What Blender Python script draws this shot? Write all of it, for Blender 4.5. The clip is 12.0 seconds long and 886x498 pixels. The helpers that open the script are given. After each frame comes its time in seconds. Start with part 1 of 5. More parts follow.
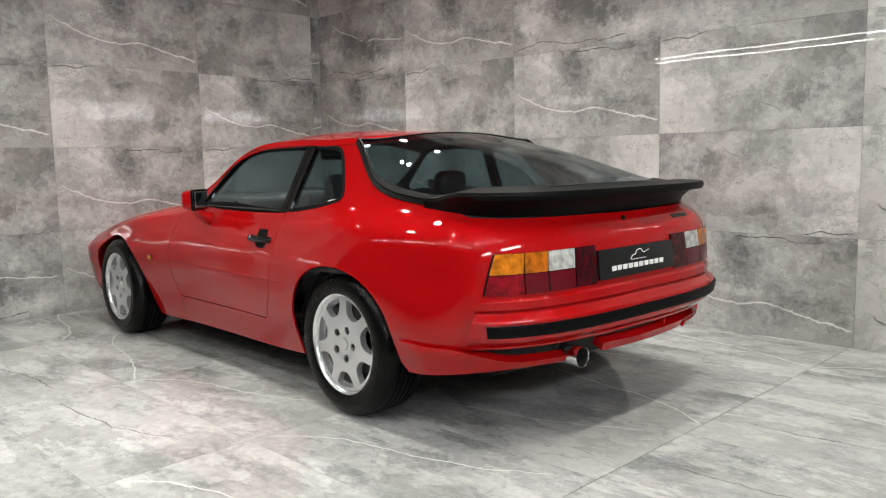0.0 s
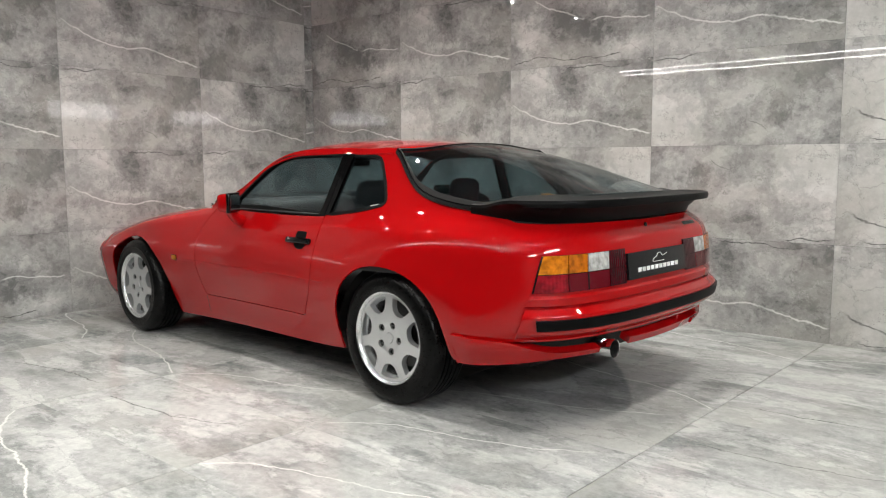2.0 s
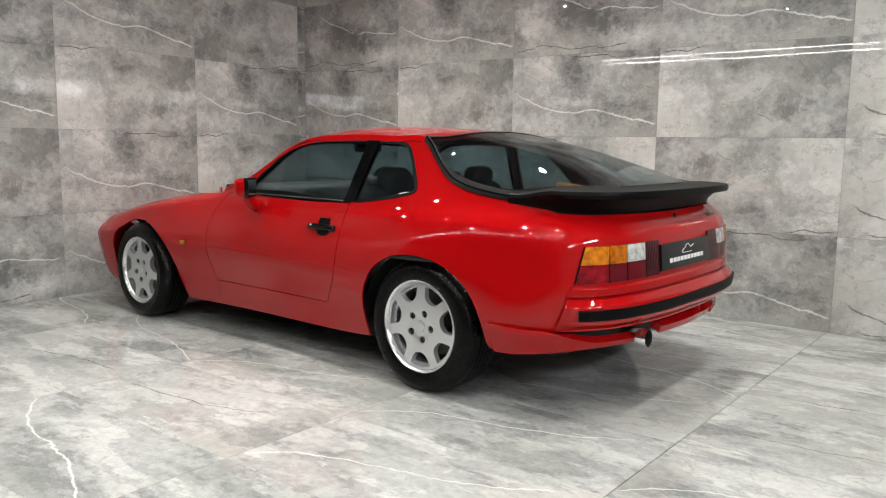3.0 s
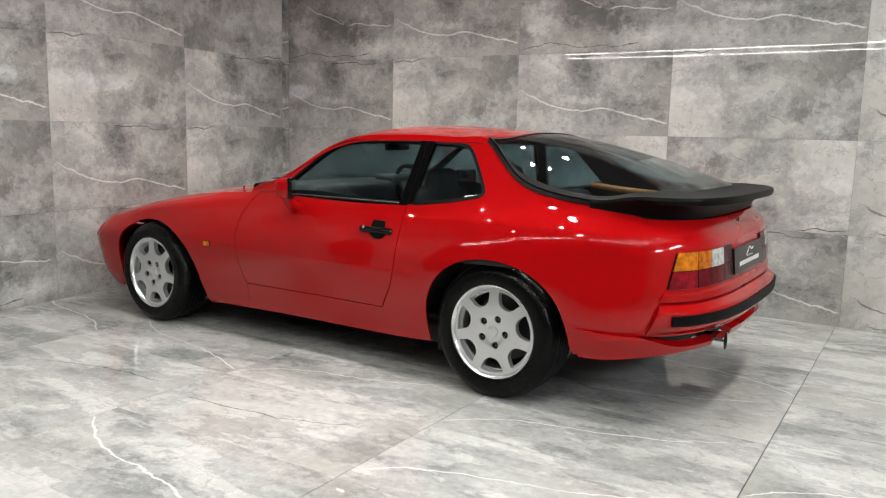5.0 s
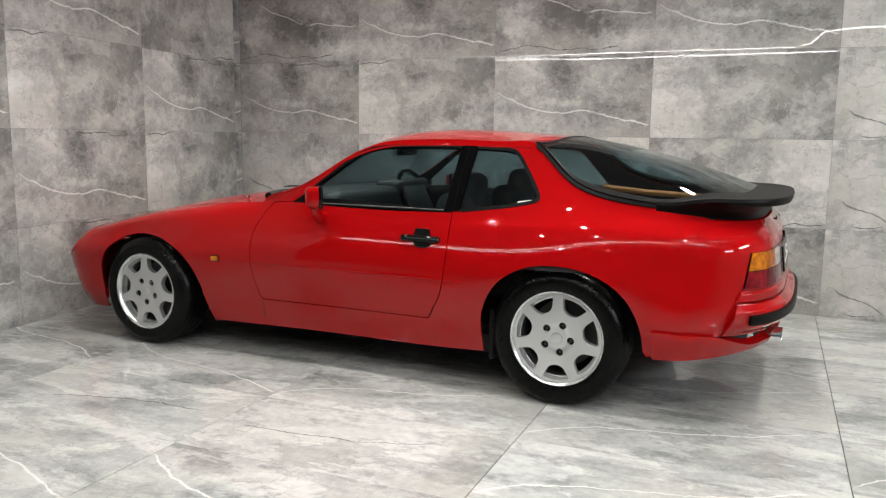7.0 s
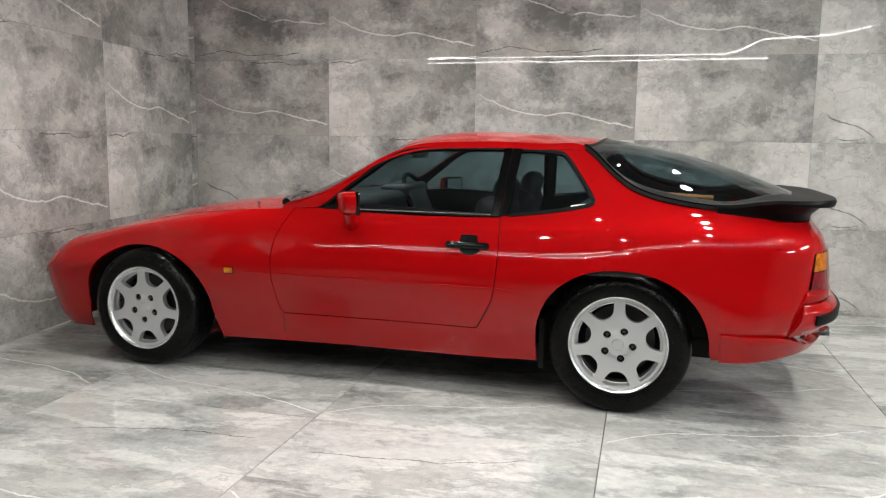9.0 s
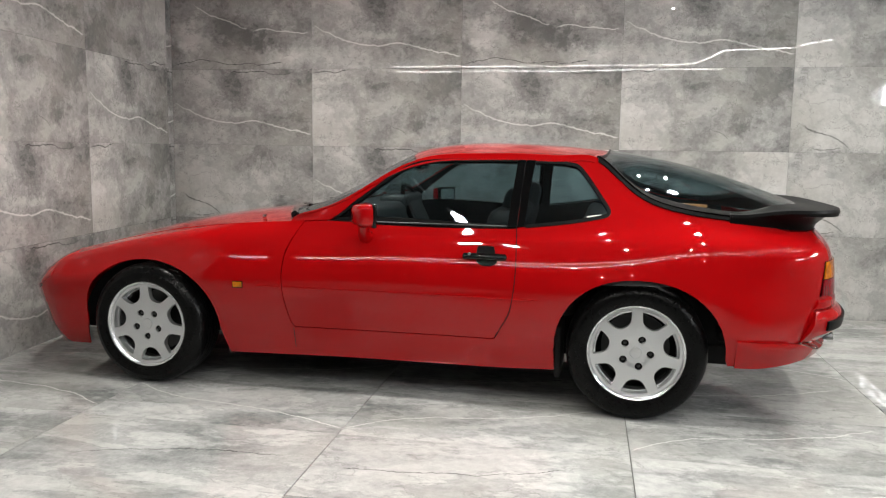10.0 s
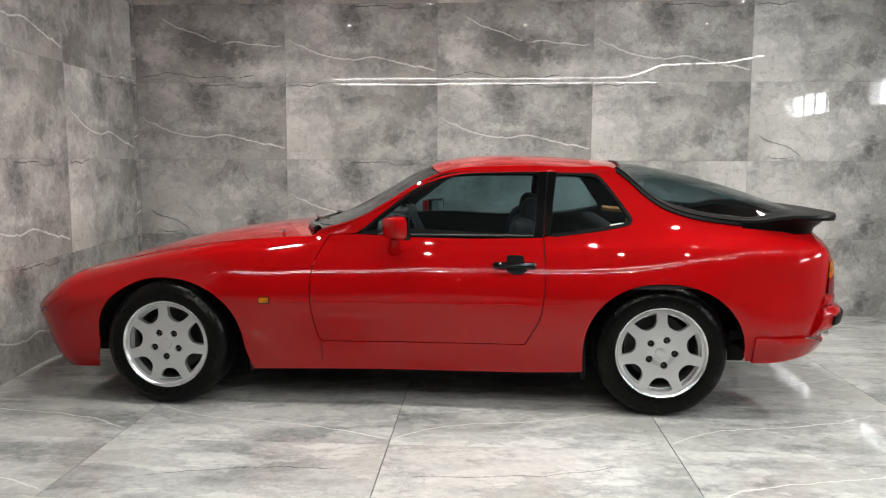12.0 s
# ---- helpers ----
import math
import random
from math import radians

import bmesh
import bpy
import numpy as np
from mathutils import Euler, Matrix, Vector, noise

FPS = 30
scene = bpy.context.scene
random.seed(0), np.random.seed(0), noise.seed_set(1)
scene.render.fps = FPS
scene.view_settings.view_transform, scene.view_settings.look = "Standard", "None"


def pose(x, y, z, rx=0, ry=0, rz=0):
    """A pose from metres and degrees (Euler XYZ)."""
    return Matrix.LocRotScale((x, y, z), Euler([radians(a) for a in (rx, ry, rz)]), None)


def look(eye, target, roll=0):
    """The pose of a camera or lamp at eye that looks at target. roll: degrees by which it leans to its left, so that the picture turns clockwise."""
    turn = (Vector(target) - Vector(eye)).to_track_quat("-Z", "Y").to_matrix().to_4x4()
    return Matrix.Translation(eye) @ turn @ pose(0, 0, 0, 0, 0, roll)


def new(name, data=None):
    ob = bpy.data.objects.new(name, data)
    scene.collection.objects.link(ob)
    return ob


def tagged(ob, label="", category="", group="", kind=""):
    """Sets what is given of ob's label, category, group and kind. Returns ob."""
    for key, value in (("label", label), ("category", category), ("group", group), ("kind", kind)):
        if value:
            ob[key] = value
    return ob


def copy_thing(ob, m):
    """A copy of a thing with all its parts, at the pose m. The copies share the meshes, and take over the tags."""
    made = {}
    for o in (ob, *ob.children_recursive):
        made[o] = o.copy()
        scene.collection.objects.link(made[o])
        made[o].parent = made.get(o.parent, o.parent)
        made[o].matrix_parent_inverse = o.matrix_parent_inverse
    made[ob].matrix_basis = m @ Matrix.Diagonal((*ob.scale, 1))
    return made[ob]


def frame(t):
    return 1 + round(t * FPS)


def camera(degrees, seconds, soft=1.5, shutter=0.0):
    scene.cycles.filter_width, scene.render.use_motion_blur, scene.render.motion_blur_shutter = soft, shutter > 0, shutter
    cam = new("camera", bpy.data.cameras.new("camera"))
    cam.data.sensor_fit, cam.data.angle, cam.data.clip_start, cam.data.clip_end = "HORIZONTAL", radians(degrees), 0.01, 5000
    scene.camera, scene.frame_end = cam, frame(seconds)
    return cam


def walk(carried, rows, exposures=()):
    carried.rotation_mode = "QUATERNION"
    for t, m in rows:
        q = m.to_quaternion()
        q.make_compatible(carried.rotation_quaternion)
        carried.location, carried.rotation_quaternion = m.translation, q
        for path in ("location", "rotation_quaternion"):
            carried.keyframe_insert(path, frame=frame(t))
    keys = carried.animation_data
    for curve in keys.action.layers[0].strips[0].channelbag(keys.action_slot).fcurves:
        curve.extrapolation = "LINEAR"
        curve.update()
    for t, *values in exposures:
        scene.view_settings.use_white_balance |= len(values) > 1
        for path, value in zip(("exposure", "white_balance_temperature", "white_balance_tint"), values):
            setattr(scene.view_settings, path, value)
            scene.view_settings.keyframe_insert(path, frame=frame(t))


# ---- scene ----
cam = camera(58.7, 12.0, soft=1.2)
PATH = [
    (0, (3.872, -2.665, 1.078), (2.412, -1.318, 0.847), -1.1),
    (0.5, (3.844, -2.77, 1.091), (2.399, -1.406, 0.867), -0.9),
    (1, (3.876, -2.881, 1.082), (2.449, -1.495, 0.866), -0.8),
    (1.5, (3.871, -3.01, 1.105), (2.473, -1.596, 0.89), -0.6),
    (2, (3.787, -3.172, 1.111), (2.427, -1.723, 0.887), -0.2),
    (2.5, (3.674, -3.345, 1.13), (2.357, -1.859, 0.888), 0.2),
    (3, (3.533, -3.398, 1.131), (2.257, -1.88, 0.867), 0.8),
    (3.2, (3.466, -3.397, 1.133), (2.203, -1.87, 0.864), 1.0),
    (4.8, (2.993, -3.754, 1.183), (1.87, -2.124, 0.897), 1.3),
    (5, (2.921, -3.774, 1.185), (1.823, -2.128, 0.894), 1.4),
    (5.5, (2.702, -3.806, 1.195), (1.677, -2.113, 0.911), 1.1),
    (6, (2.528, -3.907, 1.19), (1.583, -2.166, 0.914), 1.0),
    (6.5, (2.338, -4.058, 1.203), (1.456, -2.285, 0.921), 0.9),
    (7, (2.155, -4.083, 1.188), (1.33, -2.283, 0.905), 0.8),
    (7.2, (2.059, -4.062, 1.194), (1.259, -2.251, 0.909), 0.8),
    (9, (1.396, -4.194, 1.174), (0.843, -2.292, 0.902), 0.9),
    (9.5, (1.25, -4.175, 1.206), (0.768, -2.253, 0.942), 0.9),
    (10, (1.073, -4.282, 1.193), (0.657, -2.342, 0.94), 0.8),
    (10.5, (0.912, -4.389, 1.208), (0.561, -2.436, 0.964), 0.6),
    (11, (0.781, -4.4, 1.188), (0.493, -2.435, 0.953), 0.4),
    (11.5, (0.65, -4.408, 1.199), (0.423, -2.434, 0.97), 0.2),
    (12, (0.494, -4.46, 1.199), (0.322, -2.48, 0.975), 0.2),
]
walk(cam, [(t, look(eye, target, roll)) for t, eye, target, roll in PATH])

# ---- light of the room ----
scene.view_settings.exposure = 0.0
world = bpy.data.worlds.new("world")
world.use_nodes = True
world.node_tree.nodes["Background"].inputs["Color"].default_value = (0.5, 0.52, 0.55, 1)
world.node_tree.nodes["Background"].inputs["Strength"].default_value = 0.05
scene.world = world
LAMP, STRIP, DAY, BEAM = 950.0, 60.0, 60.0, 40.0


# ---- materials ----
def material(name):
    m = bpy.data.materials.new(name)
    m.use_nodes = True
    n = m.node_tree.nodes
    return m, n, m.node_tree.links, n["Principled BSDF"]


def put(shader, **values):
    for key, value in values.items():
        socket = shader.inputs[key.replace("_", " ")]
        socket.default_value = (*value, 1) if isinstance(value, tuple) and len(value) == 3 else value


def grain(m, scale, low, high, bump=0.0, detail=6.0, stretch=(1, 1, 1)):
    """Roughness between low and high by a noise at that scale, and a fine relief."""
    n, l, s = m.node_tree.nodes, m.node_tree.links, m.node_tree.nodes["Principled BSDF"]
    co, mp, nz = n.new("ShaderNodeTexCoord"), n.new("ShaderNodeMapping"), n.new("ShaderNodeTexNoise")
    mp.inputs["Scale"].default_value = stretch
    nz.inputs["Scale"].default_value, nz.inputs["Detail"].default_value = scale, detail
    l.new(co.outputs["Object"], mp.inputs["Vector"])
    l.new(mp.outputs["Vector"], nz.inputs["Vector"])
    r = n.new("ShaderNodeMapRange")
    r.inputs["To Min"].default_value, r.inputs["To Max"].default_value = low, high
    l.new(nz.outputs["Fac"], r.inputs["Value"])
    l.new(r.outputs["Result"], s.inputs["Roughness"])
    if bump:
        b = n.new("ShaderNodeBump")
        b.inputs["Strength"].default_value, b.inputs["Distance"].default_value = bump, 0.002
        l.new(nz.outputs["Fac"], b.inputs["Height"])
        l.new(b.outputs["Normal"], s.inputs["Normal"])
    return nz


def plain(name, colour, low=0.4, high=0.5, metal=0.0, scale=60.0, bump=0.0, **more):
    m, n, l, s = material(name)
    put(s, Base_Color=colour, Metallic=metal, **more)
    grain(m, scale, low, high, bump)
    return m


PAINT, _, _, _s = material("red_paint")
put(_s, Base_Color=(0.335, 0.0024, 0.0034), Roughness=0.5, Coat_Weight=1.0, Coat_Roughness=0.018, Coat_IOR=1.42, Specular_IOR_Level=0.0)
grain(PAINT, 900, 0.45, 0.6)
RUBBER = plain("black_rubber", (0.002, 0.002, 0.0022), 0.36, 0.5, 0, 250, 0.10, Specular_IOR_Level=0.08)
TRIM = plain("black_trim", (0.002, 0.002, 0.0022), 0.06, 0.12, 0, 120, 0, Specular_IOR_Level=0.3)
TYRE = plain("tyre_rubber", (0.002, 0.002, 0.0021), 0.22, 0.36, 0, 90, 0.10, Specular_IOR_Level=0.15)
SILVER = plain("silver_rim_paint", (0.66, 0.67, 0.68), 0.30, 0.40, 0.80, 900, 0.04, Coat_Weight=0.5, Coat_Roughness=0.05)
LIP = plain("polished_lip", (0.78, 0.79, 0.80), 0.20, 0.30, 0.9, 300)
CHROME = plain("chrome", (0.8, 0.8, 0.8), 0.06, 0.14, 1.0, 80)
STEEL = plain("dark_steel", (0.09, 0.09, 0.09), 0.35, 0.55, 0.8, 150)
DARK = plain("wheel_well_black", (0.006, 0.006, 0.006), 0.8, 0.95, 0, 60, 0.3)
CLOTH = plain("black_upholstery", (0.006, 0.006, 0.007), 0.6, 0.8, 0, 300, 0.4)
DASH = plain("dashboard_plastic", (0.008, 0.008, 0.009), 0.45, 0.6, 0, 400, 0.3)
# lighter and deeper amber and red: uneven light within a lens, put into its colour
AMBER = plain("amber_lens", (0.50, 0.15, 0.003), 0.05, 0.10, 0, 200, 0.0, Specular_IOR_Level=0.5)
DIM_AMBER = plain("less_lit_amber_lens", (0.38, 0.10, 0.002), 0.05, 0.10, 0, 200, 0.0, Specular_IOR_Level=0.5)
REDLENS = plain("red_lens", (0.20, 0.002, 0.008), 0.05, 0.10, 0, 200, 0.0, Specular_IOR_Level=0.35)
DARKLENS = plain("dark_red_lens", (0.040, 0.0007, 0.004), 0.06, 0.12, 0, 200, 0.0, Specular_IOR_Level=0.25)
MIDLENS = plain("less_lit_red_lens", (0.095, 0.001, 0.006), 0.05, 0.10, 0, 200, 0.0, Specular_IOR_Level=0.4)
WHITELENS = plain("clear_lens", (0.42, 0.42, 0.40), 0.08, 0.2, 0, 200, 0.0, Specular_IOR_Level=0.5)
PLATE = plain("black_plate", (0.008, 0.008, 0.009), 0.15, 0.25, 0, 90)
WHITE = plain("white_print", (0.75, 0.75, 0.73), 0.4, 0.5)
MIRROR = plain("mirror_glass", (0.75, 0.77, 0.78), 0.02, 0.04, 1.0, 40)
WALLPAINT = plain("grey_wall_paint", (0.045, 0.045, 0.045), 0.5, 0.7, 0, 12, 0.1)
EASTPAINT = plain("pale_wall_paint", (0.60, 0.60, 0.585), 0.5, 0.7, 0, 12, 0.1)
CEILING = plain("ceiling_paint", (0.10, 0.10, 0.10), 0.6, 0.75, 0, 10, 0.05)
GROUT = plain("grout", (0.16, 0.158, 0.155), 0.7, 0.9, 0, 300, 0.2)


def ribbed(m, scale, strength=0.35):
    """Fine upright flutes, as moulded into a lamp's lens."""
    n, l, s = m.node_tree.nodes, m.node_tree.links, m.node_tree.nodes["Principled BSDF"]
    co, w, b = n.new("ShaderNodeTexCoord"), n.new("ShaderNodeTexWave"), n.new("ShaderNodeBump")
    w.bands_direction = "Y"
    w.inputs["Scale"].default_value = scale
    b.inputs["Strength"].default_value, b.inputs["Distance"].default_value = strength, 0.003
    l.new(co.outputs["Object"], w.inputs["Vector"])
    l.new(w.outputs["Fac"], b.inputs["Height"])
    l.new(b.outputs["Normal"], s.inputs["Normal"])


def mottled(m, scale, low, high):
    """The reflector behind a lens: lighter and darker cells of its own colour."""
    n, l, s = m.node_tree.nodes, m.node_tree.links, m.node_tree.nodes["Principled BSDF"]
    base = tuple(s.inputs["Base Color"].default_value)
    co, nz, r, mx = n.new("ShaderNodeTexCoord"), n.new("ShaderNodeTexNoise"), n.new("ShaderNodeMapRange"), n.new("ShaderNodeVectorMath")
    nz.inputs["Scale"].default_value, nz.inputs["Detail"].default_value = scale, 2.0
    r.inputs["From Min"].default_value, r.inputs["From Max"].default_value = 0.35, 0.65
    r.inputs["To Min"].default_value, r.inputs["To Max"].default_value = low, high
    mx.operation = "SCALE"
    mx.inputs[0].default_value = base[:3]
    l.new(co.outputs["Object"], nz.inputs["Vector"])
    l.new(nz.outputs["Fac"], r.inputs["Value"])
    l.new(r.outputs["Result"], mx.inputs["Scale"])
    l.new(mx.outputs[0], s.inputs["Base Color"])


for _m in (AMBER, DIM_AMBER, REDLENS, DARKLENS, WHITELENS):
    ribbed(_m, 22.0, 0.22)
    mottled(_m, 34.0, 0.62, 1.25)


def glass(name, tint):
    m = bpy.data.materials.new(name)
    m.use_nodes = True
    n, l = m.node_tree.nodes, m.node_tree.links
    n.remove(n["Principled BSDF"])
    out = n["Material Output"]
    see, gloss, mix, facing = n.new("ShaderNodeBsdfTransparent"), n.new("ShaderNodeBsdfGlossy"), n.new("ShaderNodeMixShader"), n.new("ShaderNodeLayerWeight")
    power, scale = n.new("ShaderNodeMath"), n.new("ShaderNodeMath")
    power.operation, scale.operation = "POWER", "MULTIPLY_ADD"
    power.inputs[1].default_value, scale.inputs[1].default_value, scale.inputs[2].default_value = 4.0, 0.75, 0.06
    see.inputs["Color"].default_value = (*tint, 1)
    gloss.inputs["Roughness"].default_value = 0.0
    l.new(facing.outputs["Facing"], power.inputs[0])
    l.new(power.outputs[0], scale.inputs[0])
    l.new(scale.outputs[0], mix.inputs["Fac"])
    l.new(see.outputs["BSDF"], mix.inputs[1])
    l.new(gloss.outputs["BSDF"], mix.inputs[2])
    l.new(mix.outputs["Shader"], out.inputs["Surface"])
    return m


GLASS = glass("tinted_glass", (0.66, 0.755, 0.775))


def lit(name, colour, strength):
    m = bpy.data.materials.new(name)
    m.use_nodes = True
    n, l = m.node_tree.nodes, m.node_tree.links
    n.remove(n["Principled BSDF"])
    e = n.new("ShaderNodeEmission")
    e.inputs["Color"].default_value, e.inputs["Strength"].default_value = (*colour, 1), strength
    l.new(e.outputs["Emission"], n["Material Output"].inputs["Surface"])
    return m


LAMPLIT = lit("lamp_light", (1.0, 0.985, 0.915), LAMP)
STRIPLIT = lit("strip_light", (1.0, 0.97, 0.93), STRIP)
DAYLIT = lit("window_light", (0.95, 0.98, 1.0), DAY)


def marble(name, seed, veins, light, dark, rough=0.014, bias=0.0, flow=0.0, blots=()):
    """A polished stone print: clouds at two scales, torn patches, white veins and dark cracks that run along given lines.
    blots: patches of the print as (u, v, half width, half height, tone, softness), u along the tile and v up it."""
    m, n, l, s = material(name)

    def node(kind, **values):
        x = n.new("ShaderNode" + kind)
        for k, v in values.items():
            x.inputs[k.replace("_", " ")].default_value = v
        return x

    def maths(op, a, b=None, c=None):
        x = n.new("ShaderNodeMath")
        x.operation = op
        for i, v in enumerate((a, b, c)):
            if v is not None:
                l.new(v, x.inputs[i]) if hasattr(v, "links") else setattr(x.inputs[i], "default_value", v)
        return x.outputs[0]

    def ramp(value, lo, hi, to0=0.0, to1=1.0):
        x = node("MapRange", From_Min=lo, From_Max=hi, To_Min=to0, To_Max=to1)
        x.interpolation_type = "SMOOTHSTEP"
        l.new(value, x.inputs["Value"])
        return x.outputs["Result"]

    def mix(fac, a, b):
        x = n.new("ShaderNodeMix")
        x.data_type = "RGBA"
        for i, v in ((0, fac), (6, a), (7, b)):
            l.new(v, x.inputs[i]) if hasattr(v, "links") else setattr(x.inputs[i], "default_value", (*v, 1) if isinstance(v, tuple) else v)
        return x.outputs[2]

    co = n.new("ShaderNodeTexCoord")
    sep = n.new("ShaderNodeSeparateXYZ")
    l.new(co.outputs["Object"], sep.inputs[0])
    off = node("Mapping", Location=(seed * 3.7, seed * 1.3, seed * 5.1))
    l.new(co.outputs["Object"], off.inputs["Vector"])
    if flow:
        # every slab is cut from another place of the block
        info, far, place = n.new("ShaderNodeObjectInfo"), n.new("ShaderNodeVectorMath"), n.new("ShaderNodeVectorMath")
        far.operation, place.operation = "SCALE", "ADD"
        far.inputs[0].default_value = (31.0, 17.0, 23.0)
        l.new(info.outputs["Random"], far.inputs["Scale"])
        l.new(co.outputs["Object"], place.inputs[0])
        l.new(far.outputs[0], place.inputs[1])
        l.new(place.outputs[0], off.inputs["Vector"])
    tilt = node("Mapping", Rotation=(0, radians(28 - 16 * flow), 0), Scale=(1.0 - 0.62 * flow, 1.0, 1.25 + 0.25 * flow))
    l.new(off.outputs["Vector"], tilt.inputs["Vector"])
    big = node("TexNoise", Scale=1.9, Detail=8.0, Roughness=0.58, Distortion=0.6)
    l.new(tilt.outputs["Vector"], big.inputs["Vector"])
    torn = node("TexNoise", Scale=3.4, Detail=15.0, Roughness=0.66, Distortion=0.2)
    l.new(tilt.outputs["Vector"], torn.inputs["Vector"])
    fine = node("TexNoise", Scale=26.0, Detail=10.0, Roughness=0.78)
    l.new(off.outputs["Vector"], fine.inputs["Vector"])
    cloud = ramp(big.outputs["Fac"], 0.40 - bias, 0.60 - bias)
    patch = ramp(torn.outputs["Fac"], 0.50 - bias - 0.03 * flow, 0.522 - bias + 0.05 * flow)
    speck = ramp(fine.outputs["Fac"], 0.33, 0.67)
    crumb = node("TexNoise", Scale=9.0, Detail=14.0, Roughness=0.72, Distortion=0.3)
    l.new(tilt.outputs["Vector"], crumb.inputs["Vector"])
    flake = ramp(crumb.outputs["Fac"], 0.485, 0.515)
    if blots:
        rag = node("TexNoise", Scale=3.6, Detail=13.0, Roughness=0.72)
        l.new(off.outputs["Vector"], rag.inputs["Vector"])
        pull = n.new("ShaderNodeSeparateColor")
        l.new(rag.outputs["Color"], pull.inputs[0])
        across = maths("ADD", maths("MULTIPLY_ADD", sep.outputs["X"], 1 / 1.2, 0.5), maths("MULTIPLY_ADD", pull.outputs[0], 0.5, -0.25))
        upward = maths("ADD", maths("MULTIPLY_ADD", sep.outputs["Z"], 1 / 0.6, 0.5), maths("MULTIPLY_ADD", pull.outputs[1], 0.9, -0.45))
        field = maths("ADD", maths("MULTIPLY_ADD", torn.outputs["Fac"], 1.15, -0.575), maths("MULTIPLY_ADD", big.outputs["Fac"], 0.55, -0.275))
        for bu, bv, hu, hv, amount, soft in blots:
            du = maths("MULTIPLY", maths("ABSOLUTE", maths("SUBTRACT", across, bu)), 1 / hu)
            dv = maths("MULTIPLY", maths("ABSOLUTE", maths("SUBTRACT", upward, bv)), 1 / hv)
            reach = maths("SMOOTH_MAX", du, dv, 0.4) if soft < 0.12 else maths("SQRT", maths("ADD", maths("MULTIPLY", du, du), maths("MULTIPLY", dv, dv)))
            spread = 0.32 if soft < 0.12 else 0.7
            field = maths("MULTIPLY_ADD", ramp(reach, 1.1 - spread, 1.1 + spread, 1.0, 0.0), amount, field)
        # the stone's layers: flat tones with torn edges between them
        tone = maths("MULTIPLY_ADD", field, 0.50, maths("MULTIPLY_ADD", speck, 0.20, maths("MULTIPLY_ADD", flake, 0.06, 0.02)))
        for level, step in ((-0.17, 0.12), (-0.02, 0.11), (0.13, 0.12), (0.28, 0.14)):
            tone = maths("MULTIPLY_ADD", ramp(field, level, level + 0.035), step, tone)
    else:
        tone = maths("ADD", maths("MULTIPLY_ADD", flake, 0.10, maths("MULTIPLY", cloud, 0.42)), maths("ADD", maths("MULTIPLY", patch, 0.28), maths("MULTIPLY_ADD", speck, 0.27, -0.035)))
    colour = mix(tone, dark, light)
    warm = node("TexNoise", Scale=1.6, Detail=3.0)
    l.new(off.outputs["Vector"], warm.inputs["Vector"])
    tinted = mix(ramp(warm.outputs["Fac"], 0.45, 0.7, 0.0, 0.5), colour, tuple(0.5 * (a + b) * c for a, b, c in zip(light, dark, (1.03, 1.01, 0.95))))
    # ragged rims of the torn patches, dark outside and pale inside
    rim = ramp(maths("ABSOLUTE", maths("SUBTRACT", torn.outputs["Fac"], 0.497 - bias)), 0.0, 0.0075, 1.0, 0.0)
    tinted = mix(maths("MULTIPLY", maths("MULTIPLY", rim, flake), 0.50 - 0.24 * flow), tinted, tuple(0.4 * v for v in dark))
    pale_rim = ramp(maths("ABSOLUTE", maths("SUBTRACT", torn.outputs["Fac"], 0.545 - bias)), 0.0, 0.006, 1.0, 0.0)
    tinted = mix(maths("MULTIPLY", maths("MULTIPLY", pale_rim, speck), 0.35), tinted, (0.66, 0.65, 0.63))
    # natural thin cracks
    vor = node("TexVoronoi", Scale=2.3)
    vor.feature = "DISTANCE_TO_EDGE"
    warp = n.new("ShaderNodeVectorMath")
    warp.operation = "ADD"
    wn = node("TexNoise", Scale=4.0, Detail=6.0, Roughness=0.65)
    l.new(off.outputs["Vector"], wn.inputs["Vector"])
    ws = n.new("ShaderNodeVectorMath")
    ws.operation = "SCALE"
    ws.inputs["Scale"].default_value = 0.35
    l.new(wn.outputs["Color"], ws.inputs[0])
    l.new(tilt.outputs["Vector"], warp.inputs[0])
    l.new(ws.outputs[0], warp.inputs[1])
    l.new(warp.outputs[0], vor.inputs["Vector"])
    thin = maths("MULTIPLY", ramp(vor.outputs["Distance"], 0.0, 0.018, 1.0, 0.0), ramp(torn.outputs["Fac"], 0.42, 0.6))
    colour = mix(maths("MULTIPLY", thin, 0.30), tinted, tuple(0.35 * v for v in dark))
    fib = node("TexVoronoi", Scale=4.1)
    fib.feature = "DISTANCE_TO_EDGE"
    l.new(warp.outputs[0], fib.inputs["Vector"])
    pale = maths("MULTIPLY", ramp(fib.outputs["Distance"], 0.0, 0.014, 1.0, 0.0), ramp(big.outputs["Fac"], 0.5, 0.62))
    colour = mix(maths("MULTIPLY", pale, 0.3), colour, (0.66, 0.65, 0.63))
    # named veins: points of height along the tile's length
    wob = node("TexNoise", Scale=7.0, Detail=8.0, Roughness=0.66)
    l.new(off.outputs["Vector"], wob.inputs["Vector"])
    shake = maths("MULTIPLY", maths("SUBTRACT", wob.outputs["Fac"], 0.5), 0.075)
    along = maths("MULTIPLY_ADD", sep.outputs["X"], 1 / 1.2, 0.5)
